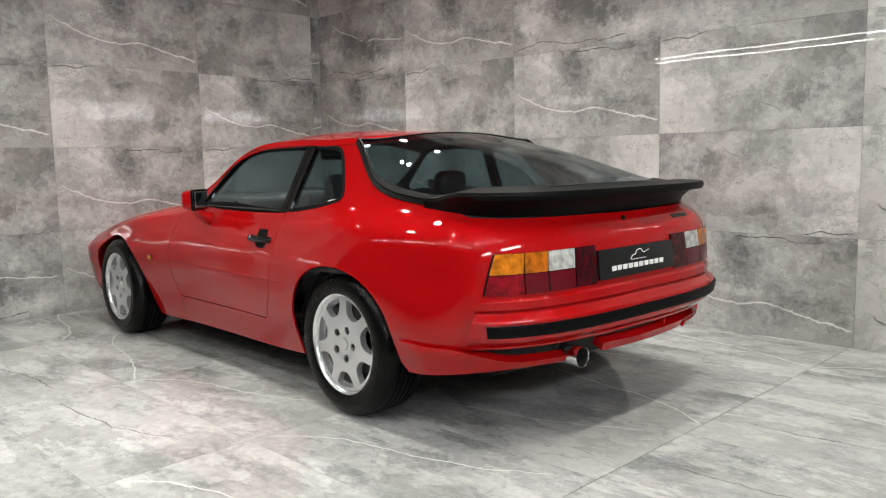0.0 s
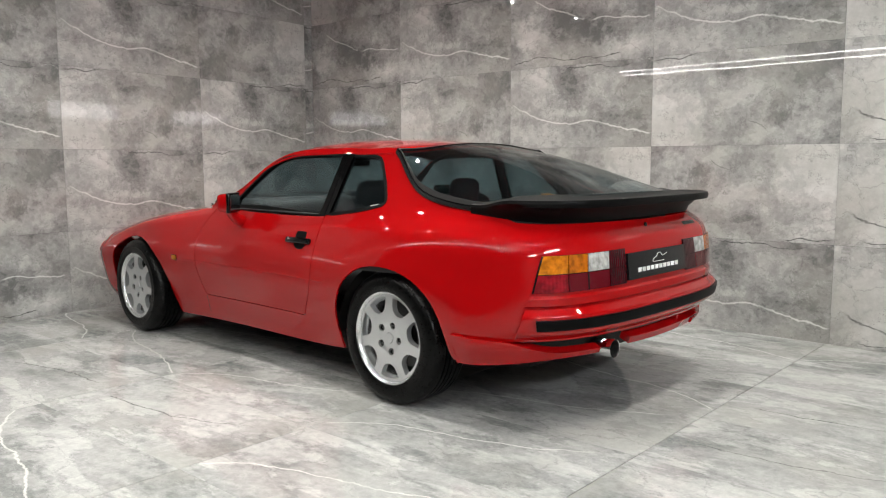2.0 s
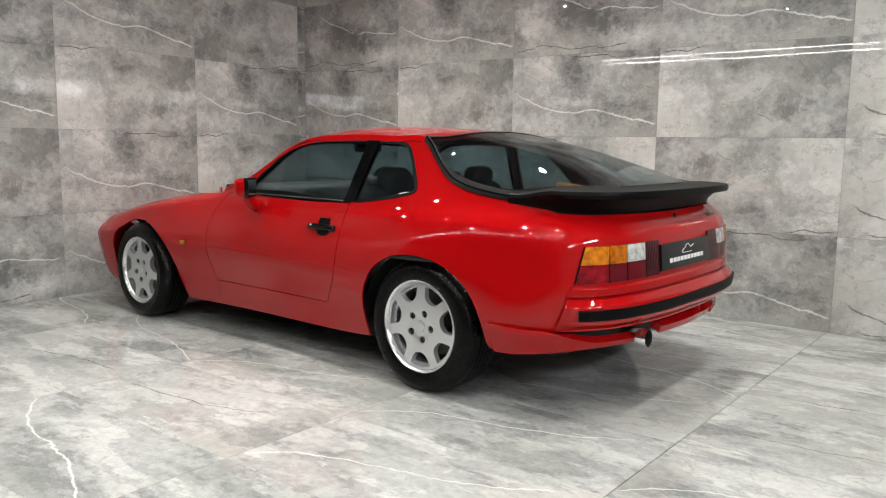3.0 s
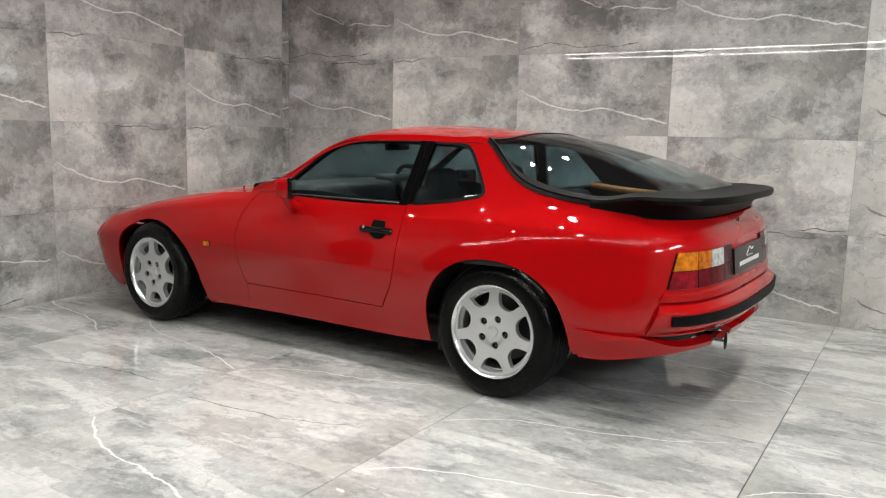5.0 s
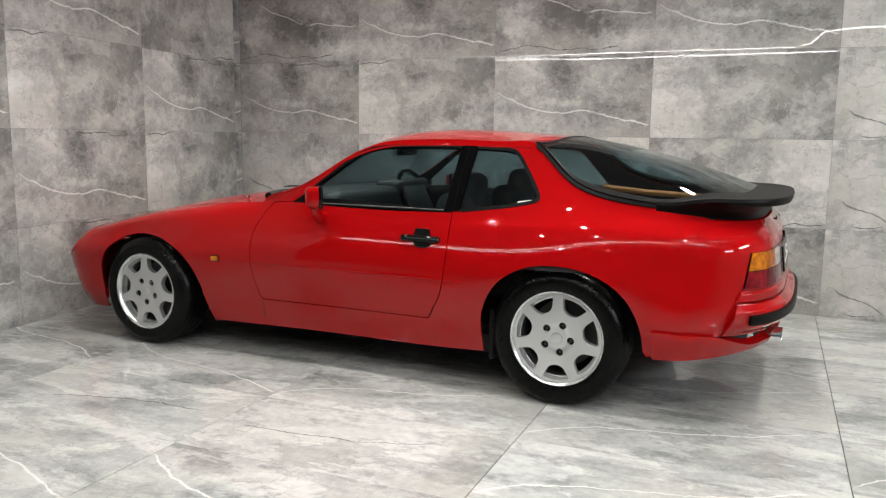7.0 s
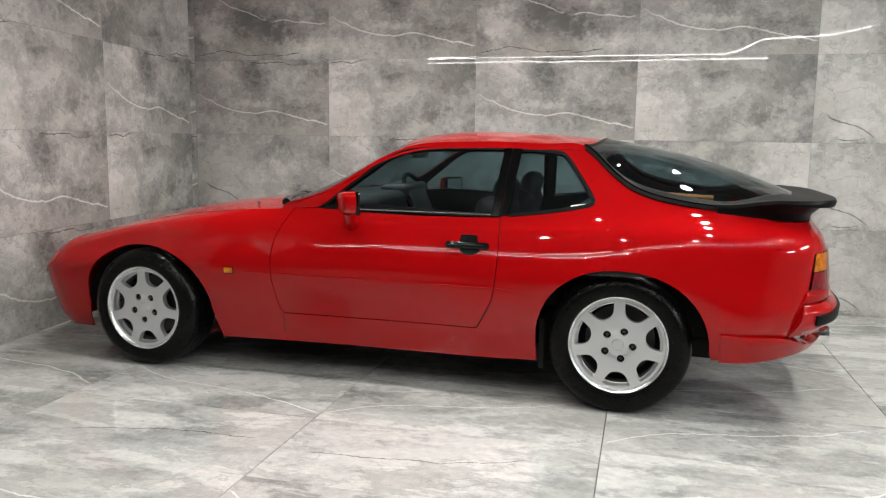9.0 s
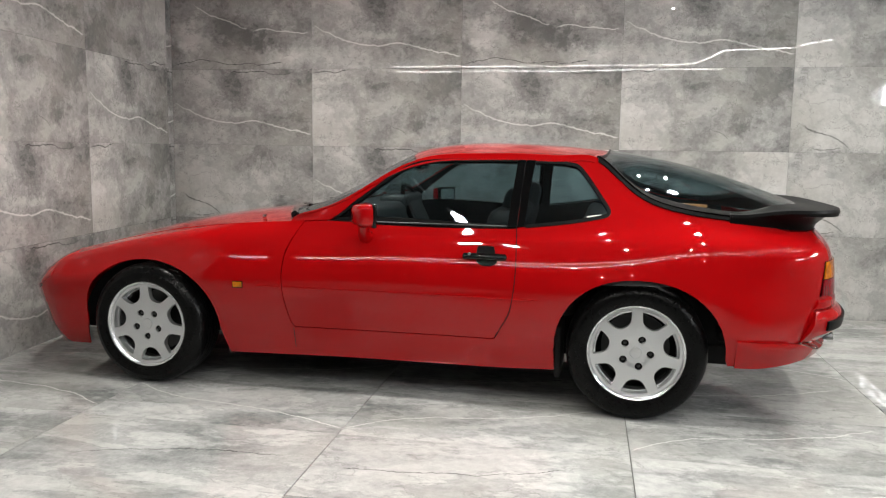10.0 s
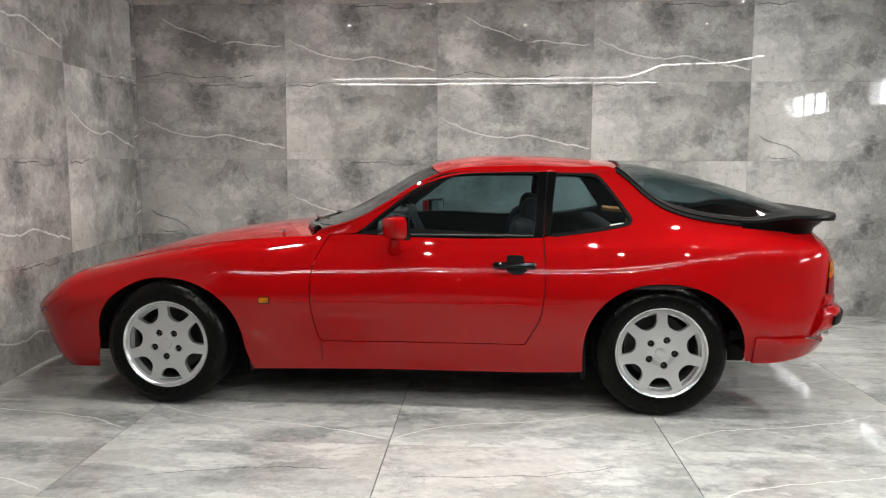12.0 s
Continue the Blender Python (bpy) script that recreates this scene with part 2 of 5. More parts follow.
    for kind, width, points in veins:
        curve = n.new("ShaderNodeFloatCurve")
        c = curve.mapping.curves[0]
        c.points[0].location, c.points[1].location = points[0], points[-1]
        for p in points[1:-1]:
            c.points.new(*p)
        curve.mapping.update()
        l.new(along, curve.inputs["Value"])
        height = maths("MULTIPLY_ADD", curve.outputs["Value"], 0.6, -0.3)
        gap = maths("ABSOLUTE", maths("SUBTRACT", maths("ADD", sep.outputs["Z"], shake), height))
        line = ramp(gap, 0.15 * width, width, 1.0, 0.0)
        ends = maths("MULTIPLY", ramp(along, points[0][0], points[0][0] + 0.05), ramp(along, points[-1][0] - 0.03, points[-1][0], 1.0, 0.0))
        broken = ramp(torn.outputs["Fac"], 0.30, 0.5, 0.35, 1.0)
        fac = maths("MULTIPLY", maths("MULTIPLY", line, ends), broken)
        colour = mix(maths("MULTIPLY", fac, 0.85), colour, (0.72, 0.71, 0.69) if kind == "white" else (0.035, 0.035, 0.035))
    l.new(colour, s.inputs["Base Color"])
    rg = node("MapRange", To_Min=rough * 0.7, To_Max=rough * 1.5)
    l.new(torn.outputs["Fac"], rg.inputs["Value"])
    l.new(rg.outputs["Result"], s.inputs["Roughness"])
    wave = node("TexNoise", Scale=3.0, Detail=1.0)
    l.new(off.outputs["Vector"], wave.inputs["Vector"])
    b = node("Bump", Strength=0.045, Distance=0.004)
    l.new(wave.outputs["Fac"], b.inputs["Height"])
    l.new(b.outputs["Normal"], s.inputs["Normal"])
    put(s, Specular_IOR_Level=0.5)
    return m


# ---- mesh tools ----
def shape(name, verts, faces, mat, parent=None, label="", normals=None, smooth=True):
    """ONE mesh object from arrays, under a thing or a part."""
    me = bpy.data.meshes.new(name)
    me.from_pydata([tuple(v) for v in verts], [], [tuple(f) for f in faces])
    me.materials.append(mat)
    if smooth:
        me.shade_smooth()
    if normals is not None:
        me.normals_split_custom_set_from_vertices([tuple(v) for v in normals])
    ob = new(name, me)
    ob.parent = parent
    if label:
        tagged(ob, label)
    return ob


def part(name, bm, mat, parent=None, label="", smooth=35):
    """Links a bmesh as ONE mesh object."""
    me = bpy.data.meshes.new(name)
    bmesh.ops.recalc_face_normals(bm, faces=bm.faces)
    bm.to_mesh(me)
    bm.free()
    me.materials.append(mat)
    if smooth:
        me.shade_smooth()
        me.set_sharp_from_angle(angle=radians(smooth))
    ob = new(name, me)
    ob.parent = parent
    if label:
        tagged(ob, label)
    return ob


def box(size, at=(0, 0, 0), bevel=0.0, seg=2, bm=None, m=None):
    bm = bm or bmesh.new()
    r = bmesh.ops.create_cube(bm, size=1.0)
    vs = r["verts"]
    bmesh.ops.scale(bm, vec=size, verts=vs)
    if bevel:
        es = list({e for v in vs for e in v.link_edges})
        r = bmesh.ops.bevel(bm, geom=es, offset=bevel, segments=seg, affect="EDGES", profile=0.5)
        vs = list({v for f in r["faces"] for v in f.verts} | {v for v in vs if v.is_valid})
    bmesh.ops.transform(bm, matrix=Matrix.Translation(at) @ (m or Matrix()), verts=vs)
    return bm


def turned(profile, steps=48, bm=None, m=None, close=False):
    """A body of revolution about y; profile: (radius, y)."""
    bm = bm or bmesh.new()
    rings = []
    for r, y in profile:
        rings.append([bm.verts.new((m or Matrix()) @ Vector((r * math.sin(2 * math.pi * i / steps), y, r * math.cos(2 * math.pi * i / steps)))) for i in range(steps)])
    pairs = list(zip(rings, rings[1:])) + ([(rings[-1], rings[0])] if close else [])
    for a, b in pairs:
        for i in range(steps):
            bm.faces.new((a[i], a[(i + 1) % steps], b[(i + 1) % steps], b[i]))
    return bm


def tube(points, radius, steps=8, bm=None):
    """A round bar along points."""
    bm = bm or bmesh.new()
    pts = [Vector(p) for p in points]
    rings = []
    for i, p in enumerate(pts):
        d = (pts[min(i + 1, len(pts) - 1)] - pts[max(i - 1, 0)]).normalized()
        a = d.cross(Vector((0.3, 0.2, 0.9))).normalized()
        b = d.cross(a)
        rr = radius[i] if isinstance(radius, (list, tuple)) else radius
        rings.append([bm.verts.new(p + rr * (a * math.cos(2 * math.pi * k / steps) + b * math.sin(2 * math.pi * k / steps))) for k in range(steps)])
    for a, b in zip(rings, rings[1:]):
        for k in range(steps):
            bm.faces.new((a[k], a[(k + 1) % steps], b[(k + 1) % steps], b[k]))
    bm.faces.new(rings[0])
    bm.faces.new(reversed(rings[-1]))
    return bm


def spline(xs, ys):
    """A natural cubic spline through the knots, straight beyond them."""
    xs, ys = np.array(xs, float), np.array(ys, float)
    k, h = len(xs), np.diff(xs)
    a, b = np.eye(k), np.zeros(k)
    for i in range(1, k - 1):
        a[i, i - 1:i + 2] = h[i - 1], 2 * (h[i - 1] + h[i]), h[i]
        b[i] = 6 * ((ys[i + 1] - ys[i]) / h[i] - (ys[i] - ys[i - 1]) / h[i - 1])
    m = np.linalg.solve(a, b)

    def f(x):
        x = np.asarray(x, float)
        c = np.clip(x, xs[0], xs[-1])
        i = np.clip(np.searchsorted(xs, c) - 1, 0, k - 2)
        p, q, d = xs[i + 1] - c, c - xs[i], h[i]
        y = (m[i] * p ** 3 + m[i + 1] * q ** 3) / (6 * d) + (ys[i] / d - m[i] * d / 6) * p + (ys[i + 1] / d - m[i + 1] * d / 6) * q
        lo = (ys[1] - ys[0]) / h[0] - h[0] / 6 * (2 * m[0] + m[1])
        hi = (ys[-1] - ys[-2]) / h[-1] + h[-1] / 6 * (2 * m[-1] + m[-2])
        return y + np.where(x < xs[0], (x - xs[0]) * lo, 0) + np.where(x > xs[-1], (x - xs[-1]) * hi, 0)
    return f


def track(*knots):
    """A line of the body: half-width and height along its length."""
    x, w, z = zip(*knots)
    return spline(x, w), spline(x, z)


def soften(points, per=6, closed=True, tension=0.5):
    """A rounded line through the points."""
    p = [np.array(v, float) for v in points]
    out, k = [], len(p)
    for i in range(k if closed else k - 1):
        a, b, c, d = (p[(i + j) % k] if closed else p[min(max(i + j, 0), k - 1)] for j in (-1, 0, 1, 2))
        for s in range(per):
            t = s / per
            u, v = tension * (c - a), tension * (d - b)
            out.append((2 * t ** 3 - 3 * t ** 2 + 1) * b + (t ** 3 - 2 * t ** 2 + t) * u + (3 * t ** 2 - 2 * t ** 3) * c + (t ** 3 - t ** 2) * v)
    if not closed:
        out.append(p[-1])
    return [tuple(v) for v in out]


def dense(points, step, closed=True, scale=(1, 1)):
    """The outline with extra points, so that no side is longer than step."""
    out = []
    for a, b in zip(points, points[1:] + points[:1] if closed else points[1:]):
        k = max(1, math.ceil(math.hypot((b[0] - a[0]) * scale[0], (b[1] - a[1]) * scale[1]) / step))
        out += [(a[0] + (b[0] - a[0]) * i / k, a[1] + (b[1] - a[1]) * i / k) for i in range(k)]
    return out if closed else out + [points[-1]]


def inside(x, y, poly):
    px, py = np.array(poly).T
    qx, qy = np.roll(px, -1), np.roll(py, -1)
    hit = np.zeros(x.shape, bool)
    for a, b, c, d in zip(px, py, qx, qy):
        cross = (b > y) != (d > y)
        hit ^= cross & (x < (c - a) * (y - b) / (d - b if d != b else 1e-12) + a)
    return hit


def fill(outline, holes=(), du=0.03, dv=0.03):
    """Triangles over a flat outline with holes; points and faces."""
    from mathutils import geometry
    loops = [outline, *holes]
    ox, oy = np.array(outline).T
    gx, gy = np.meshgrid(np.arange(ox.min() + du / 2, ox.max(), du), np.arange(oy.min() + dv / 2, oy.max(), dv))
    keep = inside(gx.ravel(), gy.ravel(), outline)
    for h in holes:
        keep &= ~inside(gx.ravel(), gy.ravel(), h)
    pts = np.c_[gx.ravel(), gy.ravel()][keep]
    edge = np.concatenate([np.array(h) for h in loops])
    scale = np.array((1 / du, 1 / dv))
    far = np.ones(len(pts), bool)
    for chunk in np.array_split(np.arange(len(pts)), max(1, len(pts) // 2000)):
        d = ((pts[chunk, None] * scale - edge[None] * scale) ** 2).sum(2).min(1)
        far[chunk] = d > 0.16
    pts = pts[far]
    verts, edges, k = [], [], 0
    for h in loops:
        verts += [Vector(p) for p in h]
        edges += [(k + i, k + (i + 1) % len(h)) for i in range(len(h))]
        k += len(h)
    verts += [Vector(p) for p in pts]
    got = geometry.delaunay_2d_cdt([Vector((v[0] / du, v[1] / dv)) for v in verts], edges, [], 0, 1e-5)
    p, f = np.array([(v[0] * du, v[1] * dv) for v in got[0]]), np.array([tuple(x) for x in got[2]])
    mid = p[f].mean(1)
    keep = inside(mid[:, 0], mid[:, 1], outline)
    for h in holes:
        keep &= ~inside(mid[:, 0], mid[:, 1], h)
    return p, [tuple(int(i) for i in x) for x in f[keep]]


def rim_edges(faces):
    """The edges that only one face has, each with its direction in that face."""
    seen = {}
    for f in faces:
        for a, b in zip(f, f[1:] + f[:1]):
            seen[(a, b)] = 1
    return [(a, b) for a, b in seen if (b, a) not in seen]


def sheet(name, surface, outline, mat, parent, label="", holes=(), du=0.03, dv=0.15, lift=0.0, depth=0.012, both=False, mirror=False, back=False):
    """A panel of the body: the outline, in the surface's own two coordinates, laid on it, with its edges folded inwards.
    both: with its mirror image in the same mesh; mirror: the mirror image alone; back: a closed pane with a back face."""
    uv, faces = fill(outline, holes, du, dv)
    p, nrm = surface(uv[:, 0], uv[:, 1])
    e = 1e-9
    f0 = faces[len(faces) // 2]
    a, b, c = (p[i] for i in f0)
    if np.dot(np.cross(b - a, c - a), nrm[f0[0]]) < 0:
        faces = [tuple(reversed(f)) for f in faces]
    verts, norms = [*(p + lift * nrm)], [*nrm]
    out = list(faces)
    k = len(p)
    if back:
        verts += [*(p + (lift - depth) * nrm)]
        norms += [*(-nrm)]
        out += [tuple(i + k for i in reversed(f)) for f in faces]
    for i, j in rim_edges(faces):
        side = np.cross(p[j] - p[i], nrm[i])
        side /= np.linalg.norm(side) + e
        q = len(verts)
        verts += [p[i] + lift * nrm[i], p[j] + lift * nrm[j], p[j] + (lift - depth) * nrm[j], p[i] + (lift - depth) * nrm[i]]
        norms += [side] * 4
        out.append((q + 1, q, q + 3, q + 2))
    verts, norms = np.array(verts), np.array(norms)
    if both or mirror:
        flip = np.array((1, -1, 1))
        k = len(verts)
        back_faces = [tuple(reversed(f)) for f in out]
        if mirror:
            verts, norms, out = verts * flip, norms * flip, back_faces
        else:
            verts, norms = np.concatenate((verts, verts * flip)), np.concatenate((norms, norms * flip))
            out += [tuple(i + k for i in f) for f in back_faces]
    return shape(name, verts, out, mat, parent, label, norms)


MIDDLE = 0.05
# ---- the car's lines: half-width and height from nose (-x) to tail (+x) ----
LINES = [
    track((-1.65, 0.70, 0.150), (-0.76, 0.715, 0.165), (0.0, 0.72, 0.180), (0.84, 0.735, 0.197), (1.62, 0.755, 0.275), (2.1, 0.75, 0.30)),
    track((-1.65, 0.765, 0.250), (-0.76, 0.735, 0.245), (0.0, 0.735, 0.250), (0.84, 0.755, 0.270), (1.62, 0.782, 0.350), (2.1, 0.78, 0.365)),
    track((-1.65, 0.795, 0.390), (-0.76, 0.765, 0.370), (0.0, 0.757, 0.365), (0.84, 0.780, 0.375), (1.62, 0.797, 0.440), (2.1, 0.80, 0.455)),
    track((-1.65, 0.8080, 0.505), (-1.2, 0.8136, 0.53), (-0.9, 0.8010, 0.5304), (-0.6, 0.7931, 0.525), (-0.2, 0.7904, 0.523), (0.1, 0.7863, 0.522), (0.45, 0.7850, 0.5215), (0.75, 0.7943, 0.525), (0.97, 0.8120, 0.5313), (1.2, 0.8226, 0.54), (1.62, 0.7949, 0.555), (2.1, 0.7900, 0.565)),
    track((-1.65, 0.7738, 0.565), (-1.2, 0.7727, 0.63), (-0.9, 0.7821, 0.6471), (-0.6, 0.7757, 0.65), (-0.2, 0.7756, 0.652), (0.1, 0.7729, 0.655), (0.45, 0.7697, 0.6567), (0.75, 0.7812, 0.66), (0.97, 0.7966, 0.6652), (1.2, 0.8109, 0.67), (1.62, 0.7842, 0.67), (2.1, 0.7752, 0.67)),
    track((-1.65, 0.7163, 0.618), (-1.2, 0.7245, 0.715), (-0.9, 0.7303, 0.7503), (-0.6, 0.7193, 0.765), (-0.2, 0.7232, 0.77), (0.1, 0.7222, 0.772), (0.45, 0.7196, 0.7741), (0.75, 0.7341, 0.78), (0.97, 0.7494, 0.7884), (1.2, 0.7635, 0.795), (1.62, 0.7628, 0.79), (2.1, 0.7361, 0.78)),
    track((-1.65, 0.610, 0.645), (-1.17, 0.620, 0.752), (-0.62, 0.655, 0.818), (-0.2, 0.686, 0.838), (0.3, 0.689, 0.832), (0.75, 0.694, 0.842), (1.2, 0.697, 0.858), (1.62, 0.675, 0.850), (2.1, 0.655, 0.845)),
    track((-1.65, 0.50, 0.655), (-1.17, 0.52, 0.772), (-0.72, 0.60, 0.838), (-0.45, 0.668, 0.862), (-0.2, 0.640, 0.948), (0.06, 0.588, 1.105), (0.2, 0.555, 1.155), (0.4, 0.535, 1.172), (0.65, 0.528, 1.175),
          (0.88, 0.522, 1.172), (1.0, 0.520, 1.160), (1.08, 0.548, 1.095), (1.19, 0.590, 1.003), (1.315, 0.620, 0.950), (1.5, 0.632, 0.917), (1.78, 0.632, 0.895), (2.1, 0.62, 0.885)),
]
NOSE = spline(range(8), (-1.925, -1.965, -2.02, -2.065, -2.05, -2.01, -1.94, -1.86))
NOSE_Z = spline(range(8), (0.13, 0.20, 0.30, 0.40, 0.45, 0.475, 0.49, 0.50))
TAIL = spline(range(8), (2.06, 2.085, 2.10, 2.09, 2.075, 2.056, 2.015, 1.985))
ROUND = spline(range(8), (2.5, 2.7, 3.0, 3.5, 3.9, 4.0, 3.8, 3.5))
FRONT, REAR, WRAP = -1.65, 1.62, 0.80
CENTRE = spline((-0.62, -0.43, -0.17, 0.053, 0.2, 0.41, 0.61, 0.81, 1.0, 1.3, 1.6, 1.86, 2.1), (0.852, 0.922, 1.062, 1.180, 1.213, 1.228, 1.225, 1.215, 1.198, 1.149, 1.074, 0.984, 0.89))
HOOD = spline((-1.98, -1.65, -1.44, -1.2, -0.96, -0.62, -0.4), (0.49, 0.663, 0.728, 0.786, 0.826, 0.856, 0.87))


def rows_spline(values, u):
    """Cubic through the eight lines at u for many stations at once; values: 8 x n."""
    k = 8
    a = np.eye(k)
    for i in range(1, k - 1):
        a[i, i - 1:i + 2] = 1, 4, 1
    b = np.zeros_like(values)
    b[1:-1] = 6 * (values[2:] - 2 * values[1:-1] + values[:-2])
    m = np.linalg.solve(a, b)
    i = np.clip(np.floor(u).astype(int), 0, k - 2)
    q = u - i
    p = 1 - q
    j = np.arange(len(u))
    return (m[i, j] * p ** 3 + m[i + 1, j] * q ** 3) / 6 + (values[i, j] - m[i, j] / 6) * p + (values[i + 1, j] - m[i + 1, j] / 6) * q


def side_point(s, u):
    """The left flank: s runs along the car, past FRONT and REAR round the corners to the middle; u climbs from the sill (0) to the roof rail (7)."""
    s, u = np.asarray(s, float), np.asarray(u, float)
    xs = np.zeros((8, len(s)))
    ws, zs = xs.copy(), xs.copy()
    for k in range(8):
        fw, fz = LINES[k]
        x, cos = s.copy(), np.ones_like(s)
        z0 = np.zeros_like(s)
        blend = np.zeros_like(s)
        for side, edge, end in ((s > REAR, REAR, float(TAIL(k))), (s < FRONT, FRONT, float(NOSE(k)))):
            ang = np.clip(np.abs(s[side] - edge) / WRAP, 0, 1) * math.pi / 2
            n = float(ROUND(k)) if edge > 0 else 2.3
            g = (np.sin(ang) ** n + np.cos(ang).clip(0) ** n) ** (-1 / n)
            x[side] = edge + (end - edge) * np.sin(ang) * g
            cos[side] = np.cos(ang).clip(0) * g
            if edge < 0:
                t = np.sin(ang) * g
                blend[side] = t * t * (3 - 2 * t)
        xs[k], ws[k] = x, (fw(np.maximum(x, FRONT)) + MIDDLE) * cos
        zs[k] = fz(np.maximum(x, FRONT)) * (1 - blend) + float(NOSE_Z(k)) * blend
    return np.c_[rows_spline(xs, u), -rows_spline(ws, u), rows_spline(zs, u)]


def flares(p):
    """The swellings round the wheels and the pressed line along the flank."""
    x, y, z = p.T
    add = np.zeros_like(x)
    for cx, lift, r0, r1 in ((-1.195, 0.022, 0.36, 0.74), (1.195, 0.020, 0.34, 0.76)):
        r = np.hypot((x - cx) / 1.08, z - 0.29)
        t = np.clip((r1 - r) / (r1 - r0), 0, 1)
        add += lift * t * t * (3 - 2 * t) * np.clip((z - 0.12) / 0.3, 0, 1)
    line = 0.522
    t = np.clip((x + 0.62) / 0.08, 0, 1) * np.clip((0.80 - x) / 0.06, 0, 1)
    add += t * 0.0035 / (1 + np.exp(np.clip((z - line) / 0.0025, -40, 40))) * np.clip((z - 0.36) / 0.12, 0, 1)
    q = p.copy()
    q[:, 1] -= add * np.clip((2.0 - np.abs(x)) / 0.35, 0, 1)
    return q


def with_normals(point, outward):
    def surface(a, b):
        a, b = np.asarray(a, float), np.asarray(b, float)
        p = point(a, b)
        h = 1e-4
        n = np.cross(point(a + h, b) - point(a - h, b), point(a, b + h) - point(a, b - h))
        n /= np.linalg.norm(n, axis=1)[:, None] + 1e-12
        return p, n * np.where((n * outward(p)).sum(1) < 0, -1, 1)[:, None]
    return surface


def limits(s):
    return np.clip(s, FRONT - WRAP, REAR + WRAP)


SIDE = with_normals(lambda s, u: flares(side_point(limits(s), np.clip(u, 0, 7))), lambda p: np.c_[p[:, 0] * 0.35, p[:, 1] * 2.0, p[:, 2] * 0.3])


_us = np.linspace(0, 7, 141)


def on_flank(points):
    """From (x, z) on the straight part of the flank to its own coordinates."""
    out = []
    for x, z in points:
        h = side_point(np.full(141, x), _us)[:, 2]
        out.append((x, float(np.interp(z, h, _us))))
    return out


_gs, _gu = np.meshgrid(np.linspace(1.3, REAR + WRAP, 225), np.linspace(0, 7, 141))
_grid = side_point(_gs.ravel(), _gu.ravel())


def on_tail(points):
    """From (y, z), y from 0 (middle) to the left, on the tail to the flank's coordinates."""
    out = []
    for y, z in points:
        d = (_grid[:, 1] + abs(y)) ** 2 + (_grid[:, 2] - z) ** 2 + np.where(_grid[:, 0] < 1.80, 1.0, 0)
        k = np.argsort(d)[:4]
        w = 1 / (d[k] + 1e-9)
        out.append((float((_gs.ravel()[k] * w).sum() / w.sum()) if abs(y) > 0.004 else REAR + WRAP, float((_gu.ravel()[k] * w).sum() / w.sum())))
    return out


def roof_point(x, t):
    """The top of the cabin: x along, t from -1 (left rail) to 1."""
    x, t = np.asarray(x, float), np.asarray(t, float)
    w, z = LINES[7][0](x) + MIDDLE, LINES[7][1](x)
    return np.c_[x, w * t, z + (CENTRE(x) - z) * (1 - np.abs(t) ** (2.2 + 0.6 * np.clip((x - 1.0) / 0.3, 0, 1)))]


ROOF = with_normals(roof_point, lambda p: np.c_[p[:, 0] * 0, p[:, 1] * 0.1, p[:, 2]])
_nose6 = side_point(np.linspace(FRONT - WRAP, FRONT, 90), np.full(90, 6.0))


def hood_point(x, t):
    x, t = np.asarray(x, float), np.asarray(t, float)
    w = np.where(x < FRONT, np.interp(x, _nose6[:, 0], -_nose6[:, 1]), LINES[6][0](np.maximum(x, FRONT)) + MIDDLE)
    z = np.where(x < FRONT, np.interp(x, _nose6[:, 0], _nose6[:, 2]), LINES[6][1](np.maximum(x, FRONT)))
    return np.c_[x, w * t, z + (HOOD(x) - z).clip(0.002) * (1 - np.abs(t) ** 2.4)]


BONNET = with_normals(hood_point, lambda p: np.c_[p[:, 0] * 0, p[:, 1] * 0, p[:, 2]])

# ---- the car ----
car = tagged(new("car"), "glossy red two-door sports coupe with black rear spoiler, parked", "car")
car.location = (0, MIDDLE, 0)
SC = (1, 0.14)


def arch(cx, front, rear, top, foot_front, foot_rear):
    """The outline of a wheel opening, from the sill in front of it to the sill behind."""
    out = [foot_front]
    for i in range(25):
        a = math.pi * (1 - i / 24)
        c, s = math.cos(a), math.sin(a)
        out.append((cx + (rear if c > 0 else front) * math.copysign(abs(c) ** 0.92, c), 0.30 + top * s ** 0.92))
    return out + [foot_rear]


ARCH_F = arch(-1.195, 0.337, 0.387, 0.328, (-1.585, 0.14), (-0.775, 0.14))
ARCH_R = arch(1.195, 0.358, 0.382, 0.341, (0.84, 0.17), (1.588, 0.262))


def arch_uv(points):
    got = on_flank(points)
    return [(got[0][0], 0.0)] + got[1:-1] + [(got[-1][0], 0.0)]


DOOR = soften([(-0.395, 0.835), (-0.43, 0.77), (-0.462, 0.69), (-0.472, 0.60), (-0.470, 0.53), (-0.458, 0.43), (-0.440, 0.345)], 4, False) + soften([(-0.42, 0.318), (0.545, 0.326)], 10, False) + \
    soften([(0.568, 0.330), (0.598, 0.385), (0.635, 0.455), (0.653, 0.55), (0.660, 0.66), (0.656, 0.75), (0.650, 0.845)], 5, False)
WINDOW = soften([(-0.275, 0.843), (-0.225, 0.862), (-0.146, 0.928), (-0.044, 1.006), (0.057, 1.080), (0.13, 1.118), (0.21, 1.135), (0.36, 1.142), (0.50, 1.144)], 4, False) + [(0.660, 1.142), (0.667, 1.134), (0.655, 1.0), (0.648, 0.90), (0.645, 0.850), (0.643, 0.838)]
